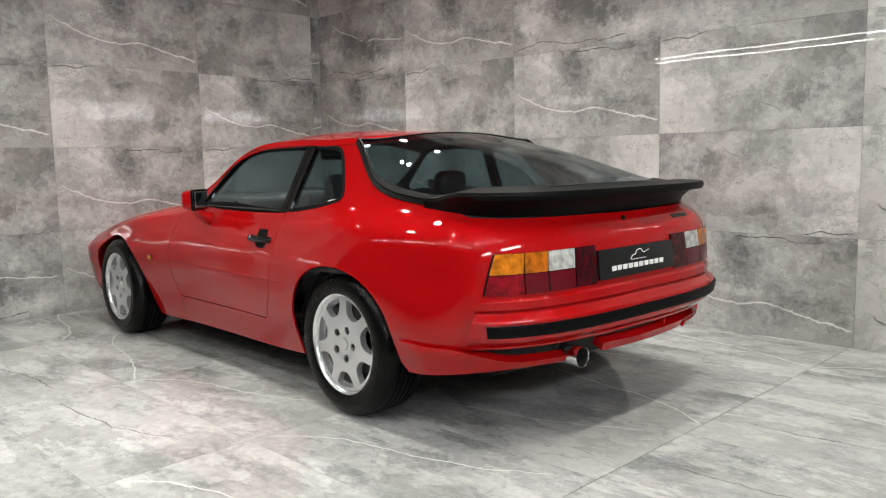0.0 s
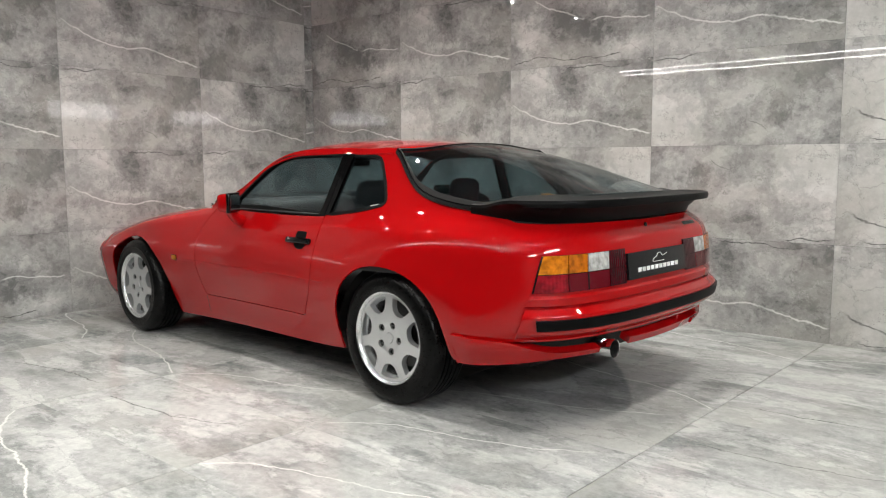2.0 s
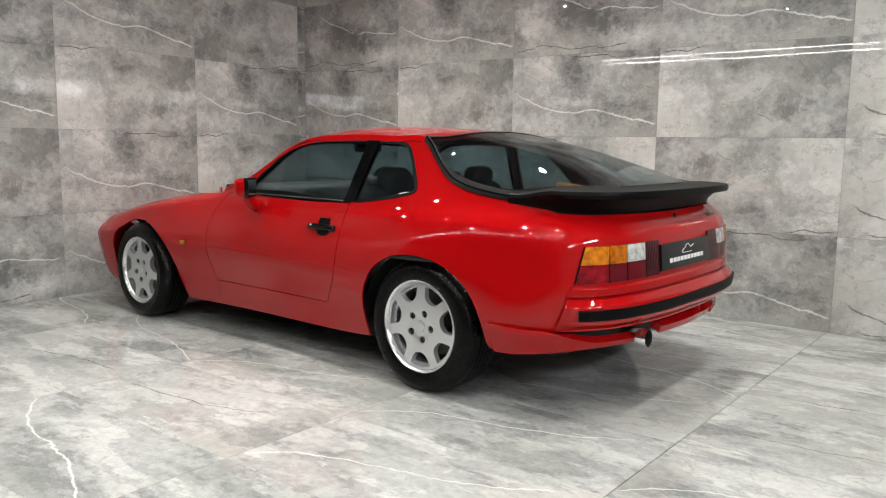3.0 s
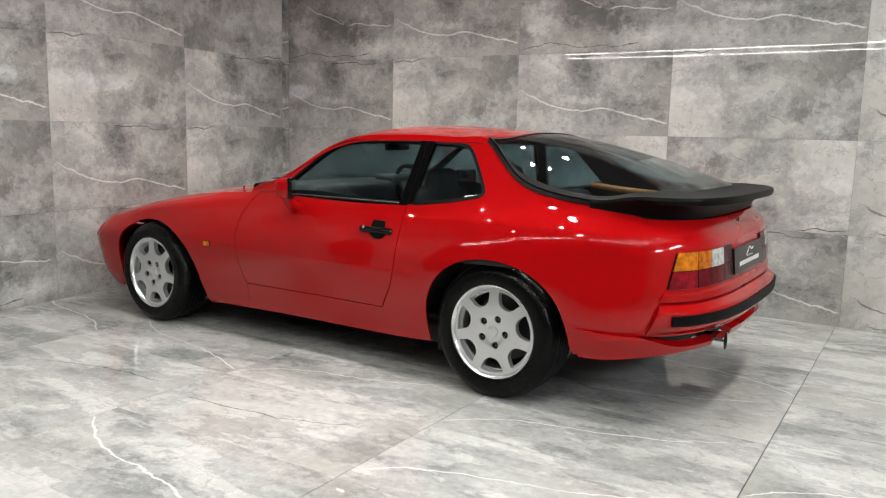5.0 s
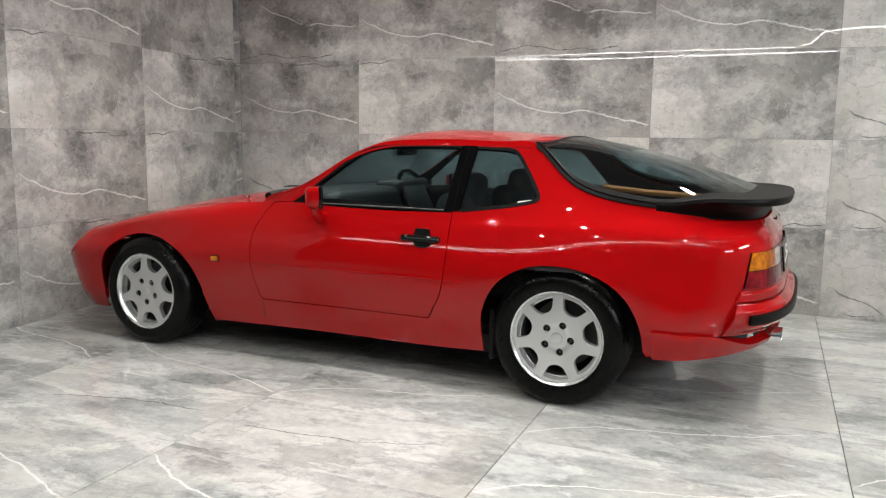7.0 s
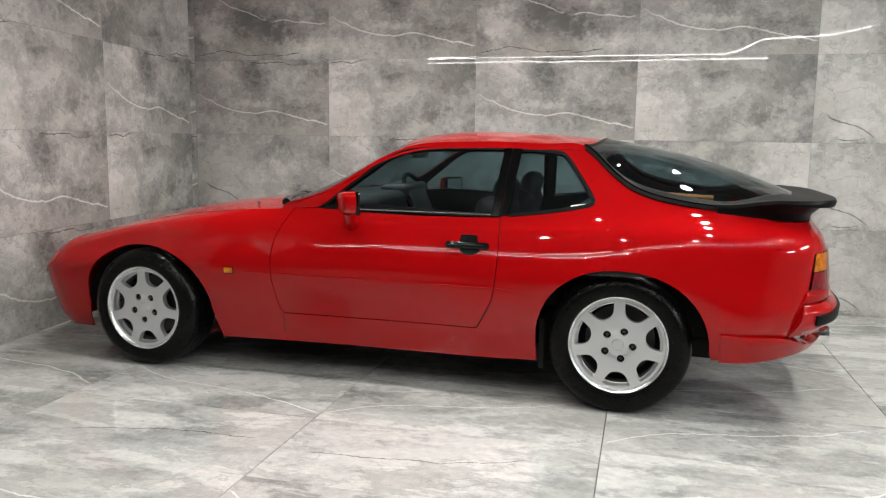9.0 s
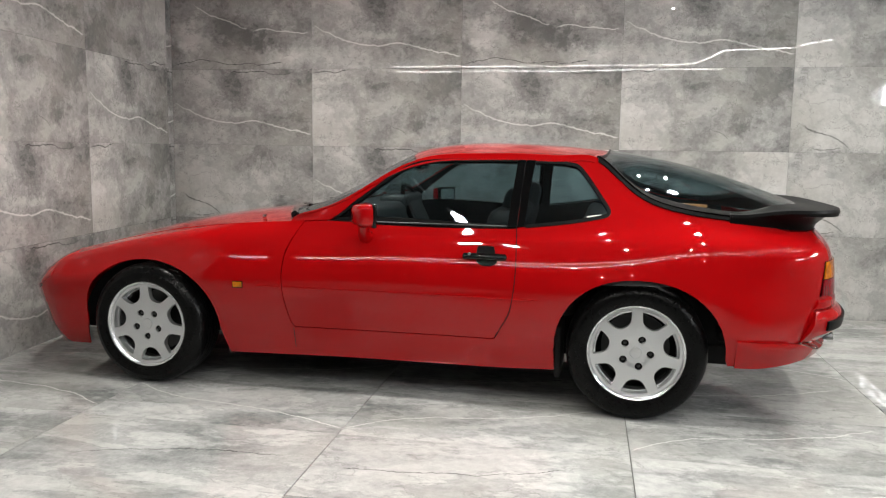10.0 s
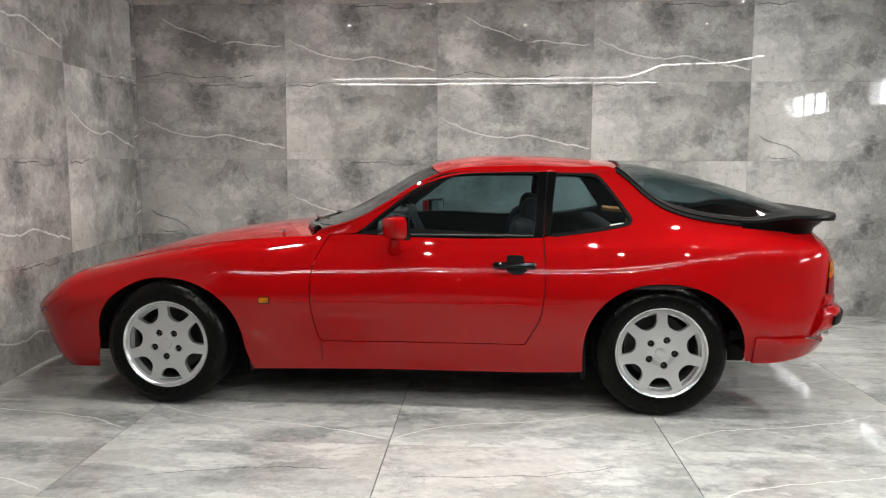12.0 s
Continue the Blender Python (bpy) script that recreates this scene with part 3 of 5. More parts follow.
QUARTER = [(0.698, 1.136)] + soften([(0.71, 1.141), (0.80, 1.139), (0.89, 1.130), (0.925, 1.112), (0.965, 1.065), (1.02, 0.99), (1.058, 0.935), (1.062, 0.912), (1.040, 0.896), (0.95, 0.877), (0.85, 0.861), (0.70, 0.842)], 4, False) + [(0.664, 0.845), (0.675, 0.95)]
RAIL = 6.995
uv = lambda pts: dense(on_flank(pts), 0.03, True, SC)
grow = lambda pts, d: [(x + d * nx, z + d * nz) for (x, z), (nx, nz) in zip(pts, outward_2d(pts))]


def outward_2d(pts):
    p = np.array(pts)
    t = np.roll(p, -1, 0) - np.roll(p, 1, 0)
    n = np.c_[t[:, 1], -t[:, 0]]
    n /= np.linalg.norm(n, axis=1)[:, None] + 1e-9
    area = (p[:, 0] * np.roll(p[:, 1], -1) - np.roll(p[:, 0], -1) * p[:, 1]).sum()
    return n * (1 if area > 0 else -1)


# the whole side panel from nose to the middle of the tail, with openings
_end = REAR + WRAP
bottom = [(FRONT - WRAP, 0.0), (-1.7, 0.0)] + arch_uv(ARCH_F) + [(-0.3, 0.0), (0.6, 0.0)] + arch_uv(ARCH_R)
upper = [(_end, 6.0), (REAR + 0.25, 6.2), (1.70, RAIL)] + [(x, RAIL) for x in np.linspace(1.62, -0.42, 60)] + [(-0.455, 6.6), (-0.47, 6.0), (-1.2, 6.0), (FRONT - WRAP, 6.0)]
tail_low = on_tail([(0.0, 0.415), (0.25, 0.412), (0.45, 0.41), (0.6, 0.408)])
body_outline = dense(bottom + [(REAR + 0.13, 0.0), (REAR + 0.14, 1.2)] + tail_low[::-1] + upper, 0.03, True, SC)
quarter_hole = uv(QUARTER)
GAP = 0.0048
door_hole = uv(DOOR + [(0.650, 0.90), (0.656, 1.0), (0.668, 1.134), (0.661, 1.142)] + WINDOW[:-6][::-1])
body = sheet("body_shell", SIDE, body_outline, PAINT, car, "", [door_hole, quarter_hole], 0.028, 0.13, 0.0, 0.009, both=True)
belt = [(0.646, 0.838), (0.45, 0.832), (0.2, 0.830), (-0.05, 0.834), (-0.275, 0.8445), (-0.392, 0.8365)]
door_panel = grow(DOOR[:-1] + belt, -GAP)
doors = []
for flip in (False, True):
    doors.append(sheet("door", SIDE, uv(door_panel), PAINT, car, "", (), 0.028, 0.13, 0.0, 0.009, mirror=flip))

# roof skin, windscreen, hatch glass, bonnet
t_line = np.linspace(-1, 1, 41)
base_x = lambda t: -0.60 + 0.15 * abs(t) ** 2.2
head_x = lambda t: 0.055 + 0.085 * abs(t) ** 2.5
back_x = lambda t: 1.045 - 0.05 * abs(t) ** 4
foot_x = lambda t: 1.93 - 0.12 * abs(t) ** 3
roof_out = [(head_x(t), t) for t in t_line] + [(back_x(t), t) for t in t_line[::-1]]
part_kw = dict(du=0.03, dv=0.06)
sheet("roof", ROOF, dense(roof_out, 0.04, True, (1, 0.5)), PAINT, car, "", depth=0.015, **part_kw)
screen_out = [(base_x(t), t * 0.985) for t in t_line] + [(head_x(t) - 0.006, t * 0.985) for t in t_line[::-1]]
sheet("windscreen", ROOF, dense(screen_out, 0.04, True, (1, 0.5)), GLASS, car, "tinted windscreen glass", lift=-0.004, depth=0.005, back=True, **part_kw)
hatch_out = [(back_x(t) + 0.008, t * 0.97) for t in t_line] + [(foot_x(t), t * 0.97) for t in t_line[::-1]]
sheet("hatch_glass", ROOF, dense(hatch_out, 0.04, True, (1, 0.5)), GLASS, car, "large curved tinted rear hatch glass", lift=0.006, depth=0.005, back=True, **part_kw)
hood_out = [(-1.93, t * 0.93) for t in np.linspace(-1, 1, 21)] + [(base_x(t) + 0.03 if abs(t) < 0.97 else -0.47, t * 0.995) for t in t_line[::-1]]
sheet("bonnet", BONNET, dense(hood_out, 0.04, True, (1, 0.5)), PAINT, car, "", depth=0.015, **part_kw)

# side windows
for flip in (False, True):
    sheet("door_glass", SIDE, uv(grow(WINDOW, -0.004)), GLASS, car, "tinted door window glass", du=0.04, dv=0.2, lift=-0.010, depth=0.004, back=True, mirror=flip)
    sheet("quarter_glass", SIDE, uv(grow(QUARTER, -0.004)), GLASS, car, "tinted rear quarter window", du=0.04, dv=0.2, lift=-0.008, depth=0.004, back=True, mirror=flip)
    sheet("window_seal", SIDE, uv(grow(WINDOW, 0.004)), RUBBER, car, "", [uv(grow(WINDOW, -0.009))], 0.03, 0.13, 0.003, 0.016, mirror=flip)
    sheet("window_seal", SIDE, uv(grow(QUARTER, 0.004)), RUBBER, car, "", [uv(grow(QUARTER, -0.011))], 0.03, 0.13, 0.003, 0.016, mirror=flip)


# ---- wheels ----
def wheel(x, y, z, turn, nut_turn, flip, tread=0.303):
    """A wheel whose outer face looks along -y (flip: along +y)."""
    w = new("wheel")
    w.parent = car
    w.matrix_basis = pose(x, y, z, 0, 0, 180 if flip else 0) @ Matrix.Diagonal((1.02, 1.0, 1.02, 1.0))
    R = tread
    prof = [(0.204, -0.095), (0.211, -0.112), (0.225, -0.118), (0.240, -0.116), (0.256, -0.118), (R - 0.033, -0.113), (R - 0.018, -0.104), (R - 0.007, -0.090), (R - 0.0015, -0.072)]
    for i in range(5):
        g = -0.056 + i * 0.028
        prof += [(R, g - 0.010), (R, g + 0.010), (R - 0.006, g + 0.0115), (R - 0.006, g + 0.0165)]
    prof += [(R - 0.0015, 0.080), (R - 0.007, 0.092), (0.272, 0.113), (0.225, 0.118), (0.208, 0.1)]
    tyre = part("tyre", turned(prof, 72), TYRE, w, "low-profile black rubber tyre")
    part("rim_lip", turned([(0.212, -0.100), (0.2125, -0.107), (0.209, -0.110), (0.203, -0.107), (0.198, -0.098), (0.192, -0.082), (0.187, -0.060), (0.186, 0.08)], 72), LIP, w, "machined silver rim lip")
    # dark disc added across the wheel's back, hides the bright rim from behind
    part("barrel", turned([(0.2145, 0.104), (0.1855, 0.078), (0.02, 0.078)], 40), DARK, w, "")
    part("rim_step", turned([(0.1855, -0.060), (0.1735, -0.066), (0.1715, -0.058), (0.1715, -0.020), (0.1855, -0.010)], 72), LIP, w, "bright inner step of the rim")
    part("brake_disc", turned([(0.150, 0.035), (0.150, 0.022), (0.06, 0.022), (0.06, 0.0)], 48), STEEL, w, "steel brake disc")
    # the face with seven openings
    holes = []
    for k in range(7):
        a0 = radians(turn + 360 / 7 * k)
        pts = [(0.1845, -15.5), (0.1845, 15.5), (0.176, 18.0), (0.155, 17.0), (0.135, 14.5), (0.122, 8.5), (0.118, 0), (0.122, -8.5), (0.135, -14.5), (0.155, -17.0), (0.176, -18.0)]
        loop = [(r * math.sin(a0 + radians(a)), r * math.cos(a0 + radians(a))) for r, a in soften(pts, 3, True)]
        holes.append(loop)
    for k in range(5):
        c = radians(nut_turn + 72 * k)
        holes.append([(0.062 * math.sin(c) + 0.0165 * math.sin(2 * math.pi * i / 18), 0.062 * math.cos(c) + 0.0165 * math.cos(2 * math.pi * i / 18)) for i in range(18)])
    ring = [(0.1995 * math.sin(2 * math.pi * i / 96), 0.1995 * math.cos(2 * math.pi * i / 96)) for i in range(96)]

    def face(a, b):
        r = np.hypot(a, b)
        dip = np.where(r < 0.075, 0.010 * np.clip((0.075 - r) / 0.025, 0, 1) ** 2, 0)
        y_ = -0.098 + 0.006 * np.clip((r - 0.09) / 0.11, 0, 1) ** 2 + dip * 0.35
        return np.c_[a, y_, b]
    sheet("spoke_face", with_normals(face, lambda p: np.c_[p[:, 0] * 0, p[:, 0] * 0 - 1, p[:, 0] * 0]), ring, SILVER, w, "silver painted seven-spoke alloy wheel face", holes, 0.007, 0.007, 0.0, 0.03)
    for k in range(5):
        c = radians(nut_turn + 72 * k)
        nut = turned([(0.0, -0.090), (0.0055, -0.090), (0.0065, -0.088), (0.0085, -0.081), (0.0085, -0.065)], 6, None, Matrix.Translation((0.062 * math.sin(c), 0, 0.062 * math.cos(c))))
        part("wheel_nut", nut, STEEL, w)
        part("nut_recess", turned([(0.0172, -0.0925), (0.0158, -0.078), (0.0, -0.076)], 16, None, Matrix.Translation((0.062 * math.sin(c), 0, 0.062 * math.cos(c)))), DARK, w, "dark nut pocket")
    part("hub_cap", turned([(0.0, -0.0995), (0.018, -0.0995), (0.024, -0.0985), (0.026, -0.094)], 32), SILVER, w)
    return w


wheel(-1.180, -0.765, 0.302, 21, 38, False, 0.298)
wheel(1.2, -0.730, 0.308, 25.7, 23, False)
wheel(-1.180, 0.765, 0.302, 12, 30, True, 0.298)
wheel(1.2, 0.730, 0.308, 4, 50, True)
# wheel wells and underside
for cx, a in ((-1.195, 0.425), (1.195, 0.455)):
    for sgn in (-1, 1):
        bm = bmesh.new()
        rings = []
        for yy in (0.745, 0.42):
            rings.append([bm.verts.new((cx + a * math.cos(math.pi * i / 20), sgn * yy, 0.26 + (a - 0.055) * math.sin(math.pi * i / 20))) for i in range(21)])
        for i in range(20):
            bm.faces.new((rings[0][i], rings[0][i + 1], rings[1][i + 1], rings[1][i]))
        bm.faces.new(rings[1])
        part("wheel_well", bm, DARK, car)
# the underbody's first box is widened and lowered to keep light from under the car
part("underbody", box((0.95 * 1.72, 1.42, 0.09), (0.03, 0, 0.213), 0.01), DARK, car)
part("underbody", box((0.28, 1.10, 0.05), (1.72, 0, 0.34), 0.01), DARK, car)
part("underbody", box((0.22, 1.00, 0.05), (-1.68, 0, 0.20), 0.01), DARK, car)
part("underbody", box((3.4, 0.86, 0.10), (0.0, 0, 0.225), 0.02), DARK, car)
# mud parts, made large and black to block lit floor where shade belongs
for cx in (-0.800, 0.850):
    for sgn in (-1, 1):
        part("splash_panel", box((0.025, 0.34, 0.24), (cx, sgn * 0.555, 0.26), 0.006), DARK, car)
part("axle", tube([(1.2, -0.62, 0.30), (1.2, 0.62, 0.30)], 0.035, 10), DARK, car)
part("axle", tube([(-1.193, -0.64, 0.27), (-1.193, 0.64, 0.27)], 0.03, 10), DARK, car)


# ---- the tail ----
_zs = np.linspace(0.10, 0.95, 171)
_ss = np.linspace(1.3, REAR + WRAP, 161)
_table = np.array([np.interp(_zs, side_point(np.full(141, s), _us)[:, 2], _us) for s in _ss])


def u_at(s, z):
    """The flank's climb at height z, for many stations."""
    a = np.clip((np.asarray(s) - _ss[0]) / (_ss[1] - _ss[0]), 0, len(_ss) - 1.001)
    b = np.clip((np.asarray(z) - _zs[0]) / (_zs[1] - _zs[0]), 0, len(_zs) - 1.001)
    i, j = a.astype(int), b.astype(int)
    p, q = a - i, b - j
    return (_table[i, j] * (1 - p) + _table[i + 1, j] * p) * (1 - q) + (_table[i, j + 1] * (1 - p) + _table[i + 1, j + 1] * p) * q


def skin(offset):
    """A surface that stands out from the tail by offset(s, z), level by level; coordinates s and height."""
    def point(s, z):
        s, z = np.asarray(s, float), np.asarray(z, float)
        p, n = SIDE(s, u_at(np.clip(s, 1.3, REAR + WRAP), z))
        n = n * np.array((1, 1, 0))
        n[np.asarray(s) >= REAR + WRAP - 1e-3] = (1, 0, 0)
        n /= np.linalg.norm(n, axis=1)[:, None]
        p = p + n * offset(s, z)[:, None]
        p[:, 2] = z
        p[:, 1] = np.where(s >= REAR + WRAP - 1e-6, 0, p[:, 1])
        return p
    return with_normals(point, lambda p: np.c_[p[:, 0] * 0.5, p[:, 1], p[:, 2] * 0])


_mid = side_point(_ss, u_at(_ss, np.full(161, 0.62)))


def s_tail(y):
    """The station on the tail at that distance from the middle."""
    return float(np.interp(-abs(y), _mid[60:, 1], _ss[60:]))


END = REAR + WRAP
smooth01 = lambda t: np.clip(t, 0, 1) ** 2 * (3 - 2 * np.clip(t, 0, 1))
FLAT = skin(lambda s, z: np.zeros_like(s))

# lamps: dark housing and lenses
OUT_TOP, OUT_LOW, INNER = float(np.interp(1.978, _mid[:, 0], _ss)), float(np.interp(1.950, _mid[:, 0], _ss)), s_tail(0.270)
Z0, ZM, Z1 = 0.588, 0.661, 0.735


def edge_s(z):
    return OUT_LOW + (OUT_TOP - OUT_LOW) * (z - Z0) / (Z1 - Z0)


def lens_box(s0, s1, z0, z1, g=0.0014):
    """A lens outline; s0 None: up to the slanting outer end."""
    a = (lambda z: edge_s(z) + 0.005) if s0 is None else (lambda z: s0 + g)
    return dense([(a(z0 + g), z0 + g), (s1 - g, z0 + g), (s1 - g, z1 - g), (a(z1 - g), z1 - g)], 0.03)


S_A, S_W, S_R = s_tail(0.527), s_tail(0.392), s_tail(0.392)
S_1 = s_tail(0.628)
for flip in (False, True):
    lamp = sheet("tail_lamp", FLAT, dense([(OUT_LOW, Z0), (INNER, Z0), (INNER, Z1), (OUT_TOP, Z1)], 0.03), TRIM, car, "tail lamp cluster in amber, clear and red", (), 0.03, 0.03, 0.003, 0.010, mirror=flip)
    # the split at S_1 sets a lit tone beside a less lit one
    for nm, mat, a, b, z0, z1, lab in (("amber_lens", AMBER, None, S_1, ZM, Z1, "amber indicator lens"), ("amber_lens", DIM_AMBER, S_1, S_A, ZM, Z1, "amber indicator lens, less lit part in a deeper tone"), ("clear_lens", WHITELENS, S_A, S_W, ZM, Z1, "clear reversing lens"),
                                       ("dark_lens", DARKLENS, S_W, INNER, ZM, Z1, "dark red reflector"), ("red_lens", REDLENS, None, S_1, Z0, ZM, "red tail lens, lit part in a brighter tone"), ("red_lens", MIDLENS, S_1, S_A, Z0, ZM, "red tail lens, less lit part in a deeper tone"), ("red_lens", MIDLENS, S_A, S_R, Z0, ZM, "red fog lens, less lit part in a deeper tone"), ("dark_lens", DARKLENS, S_R, INNER, Z0, ZM, "dark red reflector")):
        sheet(nm, FLAT, lens_box(a, b, z0, z1), mat, lamp, lab, (), 0.03, 0.03, 0.008, 0.006, mirror=flip)
    # divider of the red lens
    mid_s = S_A - 0.002
    sheet("divider", FLAT, dense([(mid_s, Z0 + 0.006), (mid_s + 0.004, Z0 + 0.006), (mid_s + 0.004, ZM - 0.004), (mid_s, ZM - 0.004)], 0.03), TRIM, lamp, "", (), 0.03, 0.03, 0.0085, 0.003, mirror=flip)

# plate with its plain marks
S_P = s_tail(0.262)
plate = sheet("number_plate", FLAT, dense([(S_P, 0.598), (END, 0.598), (END, 0.712), (S_P, 0.712)], 0.03), PLATE, car, "glossy black show plate with white marks", (), 0.03, 0.03, 0.014, 0.012, both=True)


def plate_x(y, z):
    p, n = FLAT(np.array([s_tail(y) if abs(y) > 0.004 else END]), np.array([z]))
    return float(p[0, 0]) + 0.0150


bm = bmesh.new()
for k in range(10):
    y0 = -0.185 + k * 0.037
    x0 = plate_x(y0 + 0.015, 0.64)
    box((0.002, 0.029, 0.028), (x0, y0 + 0.015, 0.632), 0, 2, bm)
part("lettering_bar", bm, WHITE, plate, "white bars in place of lettering", 0)
arc = [(-0.055, 0.662), (-0.04, 0.676), (-0.02, 0.68), (-0.005, 0.694), (0.02, 0.696), (0.035, 0.682), (0.06, 0.686), (0.075, 0.69)]
part("emblem_line", tube([(plate_x(y, z) + 0.001, y, z) for y, z in soften(arc, 4, False)], 0.0016, 6), WHITE, plate, "thin white line emblem")
part("emblem_line", tube([(plate_x(y, 0.66) + 0.001, y, 0.660) for y in np.linspace(-0.05, 0.05, 6)], 0.0012, 6), WHITE, plate, "thin white line emblem")
# lock and model mark under the spoiler
lock_x = float(FLAT(np.array([END]), np.array([0.825]))[0][0, 0])
part("boot_lock", turned([(0.0, -0.006), (0.009, -0.006), (0.011, 0.0)], 20, None, Matrix.Translation((lock_x + 0.003, -0.03, 0.822)) @ Matrix.Rotation(math.pi / 2, 4, "Z")), TRIM, car, "small black boot lock")
sheet("badge_bar", FLAT, dense([(s_tail(0.50), 0.800), (s_tail(0.35), 0.800), (s_tail(0.35), 0.814), (s_tail(0.50), 0.814)], 0.03), TRIM, car, "dark bar in place of model lettering", (), 0.03, 0.03, 0.002, 0.002, mirror=True)

# bumper
B_LOW, B_TOP = 0.390, 0.525


def bumper_off(s, z):
    t = (z - B_LOW) / (B_TOP - B_LOW)
    prof = 0.006 + 0.036 * smooth01(t / 0.35) * smooth01((1.03 - t) / 0.28)
    return prof * smooth01((s - 1.84) / 0.14) * 0.98 + 0.001


BUMPER = skin(bumper_off)
bumper = sheet("rear_bumper", BUMPER, dense([(1.894, B_LOW), (END, B_LOW), (END, B_TOP), (1.936, B_TOP)], 0.03), PAINT, car, "red painted rear bumper", (), 0.02, 0.012, 0.002, 0.03, both=True)
sheet("rubber_strip", BUMPER, dense([(1.962, 0.446), (END, 0.446), (END, 0.487), (1.962, 0.487)], 0.02), RUBBER, bumper, "black rubber bumper strip", (), 0.02, 0.011, 0.012, 0.012, both=True)
# crease between lamps and bumper
LEDGE = skin(lambda s, z: 0.010 * smooth01((s - 1.86) / 0.1) * smooth01((z - 0.530) / 0.008) * smooth01((0.578 - z) / 0.012))
sheet("lower_panel", LEDGE, dense([(1.93, 0.531), (END, 0.531), (END, 0.578), (1.95, 0.578)], 0.02), PAINT, car, "", (), 0.02, 0.006, 0.001, 0.02, both=True)

# corner skirts, diffuser lip and the dark recess
SPAT_END = s_tail(0.425)


def spat_top(s):
    return 0.394 - 0.006 * smooth01((s - 1.62) / 0.3) - 0.056 * smooth01((s - (SPAT_END - 0.33)) / 0.20)


def spat_low(s):
    return 0.268 + 0.042 * smooth01((s - 1.60) / (SPAT_END - 1.65))


SPAT = skin(lambda s, z: 0.012 + 0.012 * smooth01((s - 1.62) / 0.12) * smooth01((0.41 - z) / 0.05))
_sp = np.linspace(1.615, SPAT_END, 30)
for flip in (False, True):
    sheet("corner_skirt", SPAT, [(s, float(spat_low(s))) for s in _sp] + [(s, float(spat_top(s))) for s in _sp[::-1]], PAINT, car, "red lower corner skirt", (), 0.02, 0.015, 0.0, 0.04, mirror=flip)
VAL = skin(lambda s, z: 0.015 + 0.0 * s)
for flip, s0 in ((False, s_tail(0.235)), (True, s_tail(0.66))):
    sheet("lower_valance", VAL, dense([(s0, 0.318), (END, 0.312), (END, 0.343), (s0, 0.350)], 0.02), PAINT, car, "red lower valance lip", (), 0.02, 0.012, 0.0, 0.05, mirror=flip)
RECESS = skin(lambda s, z: -0.07 + 0.0 * s)
sheet("recess_panel", RECESS, dense([(1.66, 0.29), (END, 0.29), (END, 0.42), (1.66, 0.42)], 0.04), DARK, car, "", (), 0.04, 0.04, 0.0, 0.01, both=True)
part("valance_post", box((0.05, 0.014, 0.06), (2.045, 0.235, 0.365), 0.002), PAINT, car)
# exhaust
pipe = turned([(0.026, -0.30), (0.026, -0.02), (0.038, -0.012), (0.040, 0.085), (0.039, 0.089), (0.0375, 0.087), (0.0372, 0.03)], 36, None, Matrix.Translation((2.018, -0.387, 0.328)) @ Matrix.Rotation(-math.pi / 2, 4, "Z"))
part("exhaust_tip", pipe, CHROME, car, "round chrome exhaust tip", 50)
part("exhaust_bore", turned([(0.0362, 0.0862), (0.0345, 0.02), (0.034, -0.03), (0.0, -0.03)], 30, None, Matrix.Translation((2.018, -0.387, 0.328)) @ Matrix.Rotation(-math.pi / 2, 4, "Z")), DARK, car, "dark exhaust bore")
part("silencer", turned([(0.0, -0.20), (0.08, -0.19), (0.09, -0.17), (0.09, 0.17), (0.08, 0.19), (0.0, 0.20)], 24, None, Matrix.Translation((1.80, -0.05, 0.32))), STEEL, car)

# hatch trim and spoiler
row_gap = lambda x: math.hypot(LINES[7][0](x) - LINES[6][0](x), LINES[7][1](x) - LINES[6][1](x))
trim_in = lambda x: 0.986 - 0.022 * smooth01((x - 1.03) / 0.30)
_tx = np.linspace(1.0, 1.84, 40)
for flip in (False, True):
    sheet("hatch_trim", ROOF, [(x, -1.0) for x in _tx] + [(x, -float(trim_in(x))) for x in _tx[::-1]], RUBBER, car, "black rubber hatch surround", (), 0.03, 0.03, 0.012, 0.014, mirror=flip)
    sheet("hatch_trim", SIDE, [(x, float(7 - min(0.33, 0.017 / row_gap(x)))) for x in _tx] + [(x, 7.0) for x in _tx[::-1]], RUBBER, car, "black rubber hatch surround", (), 0.03, 0.05, 0.008, 0.02, mirror=flip)
_tt = np.linspace(-1, 1, 41)
sheet("hatch_trim", ROOF, [(float(back_x(t)) - 0.002, t) for t in _tt] + [(float(back_x(t)) + 0.008, t) for t in _tt[::-1]], RUBBER, car, "black rubber hatch surround", (), 0.03, 0.05, 0.009, 0.012)


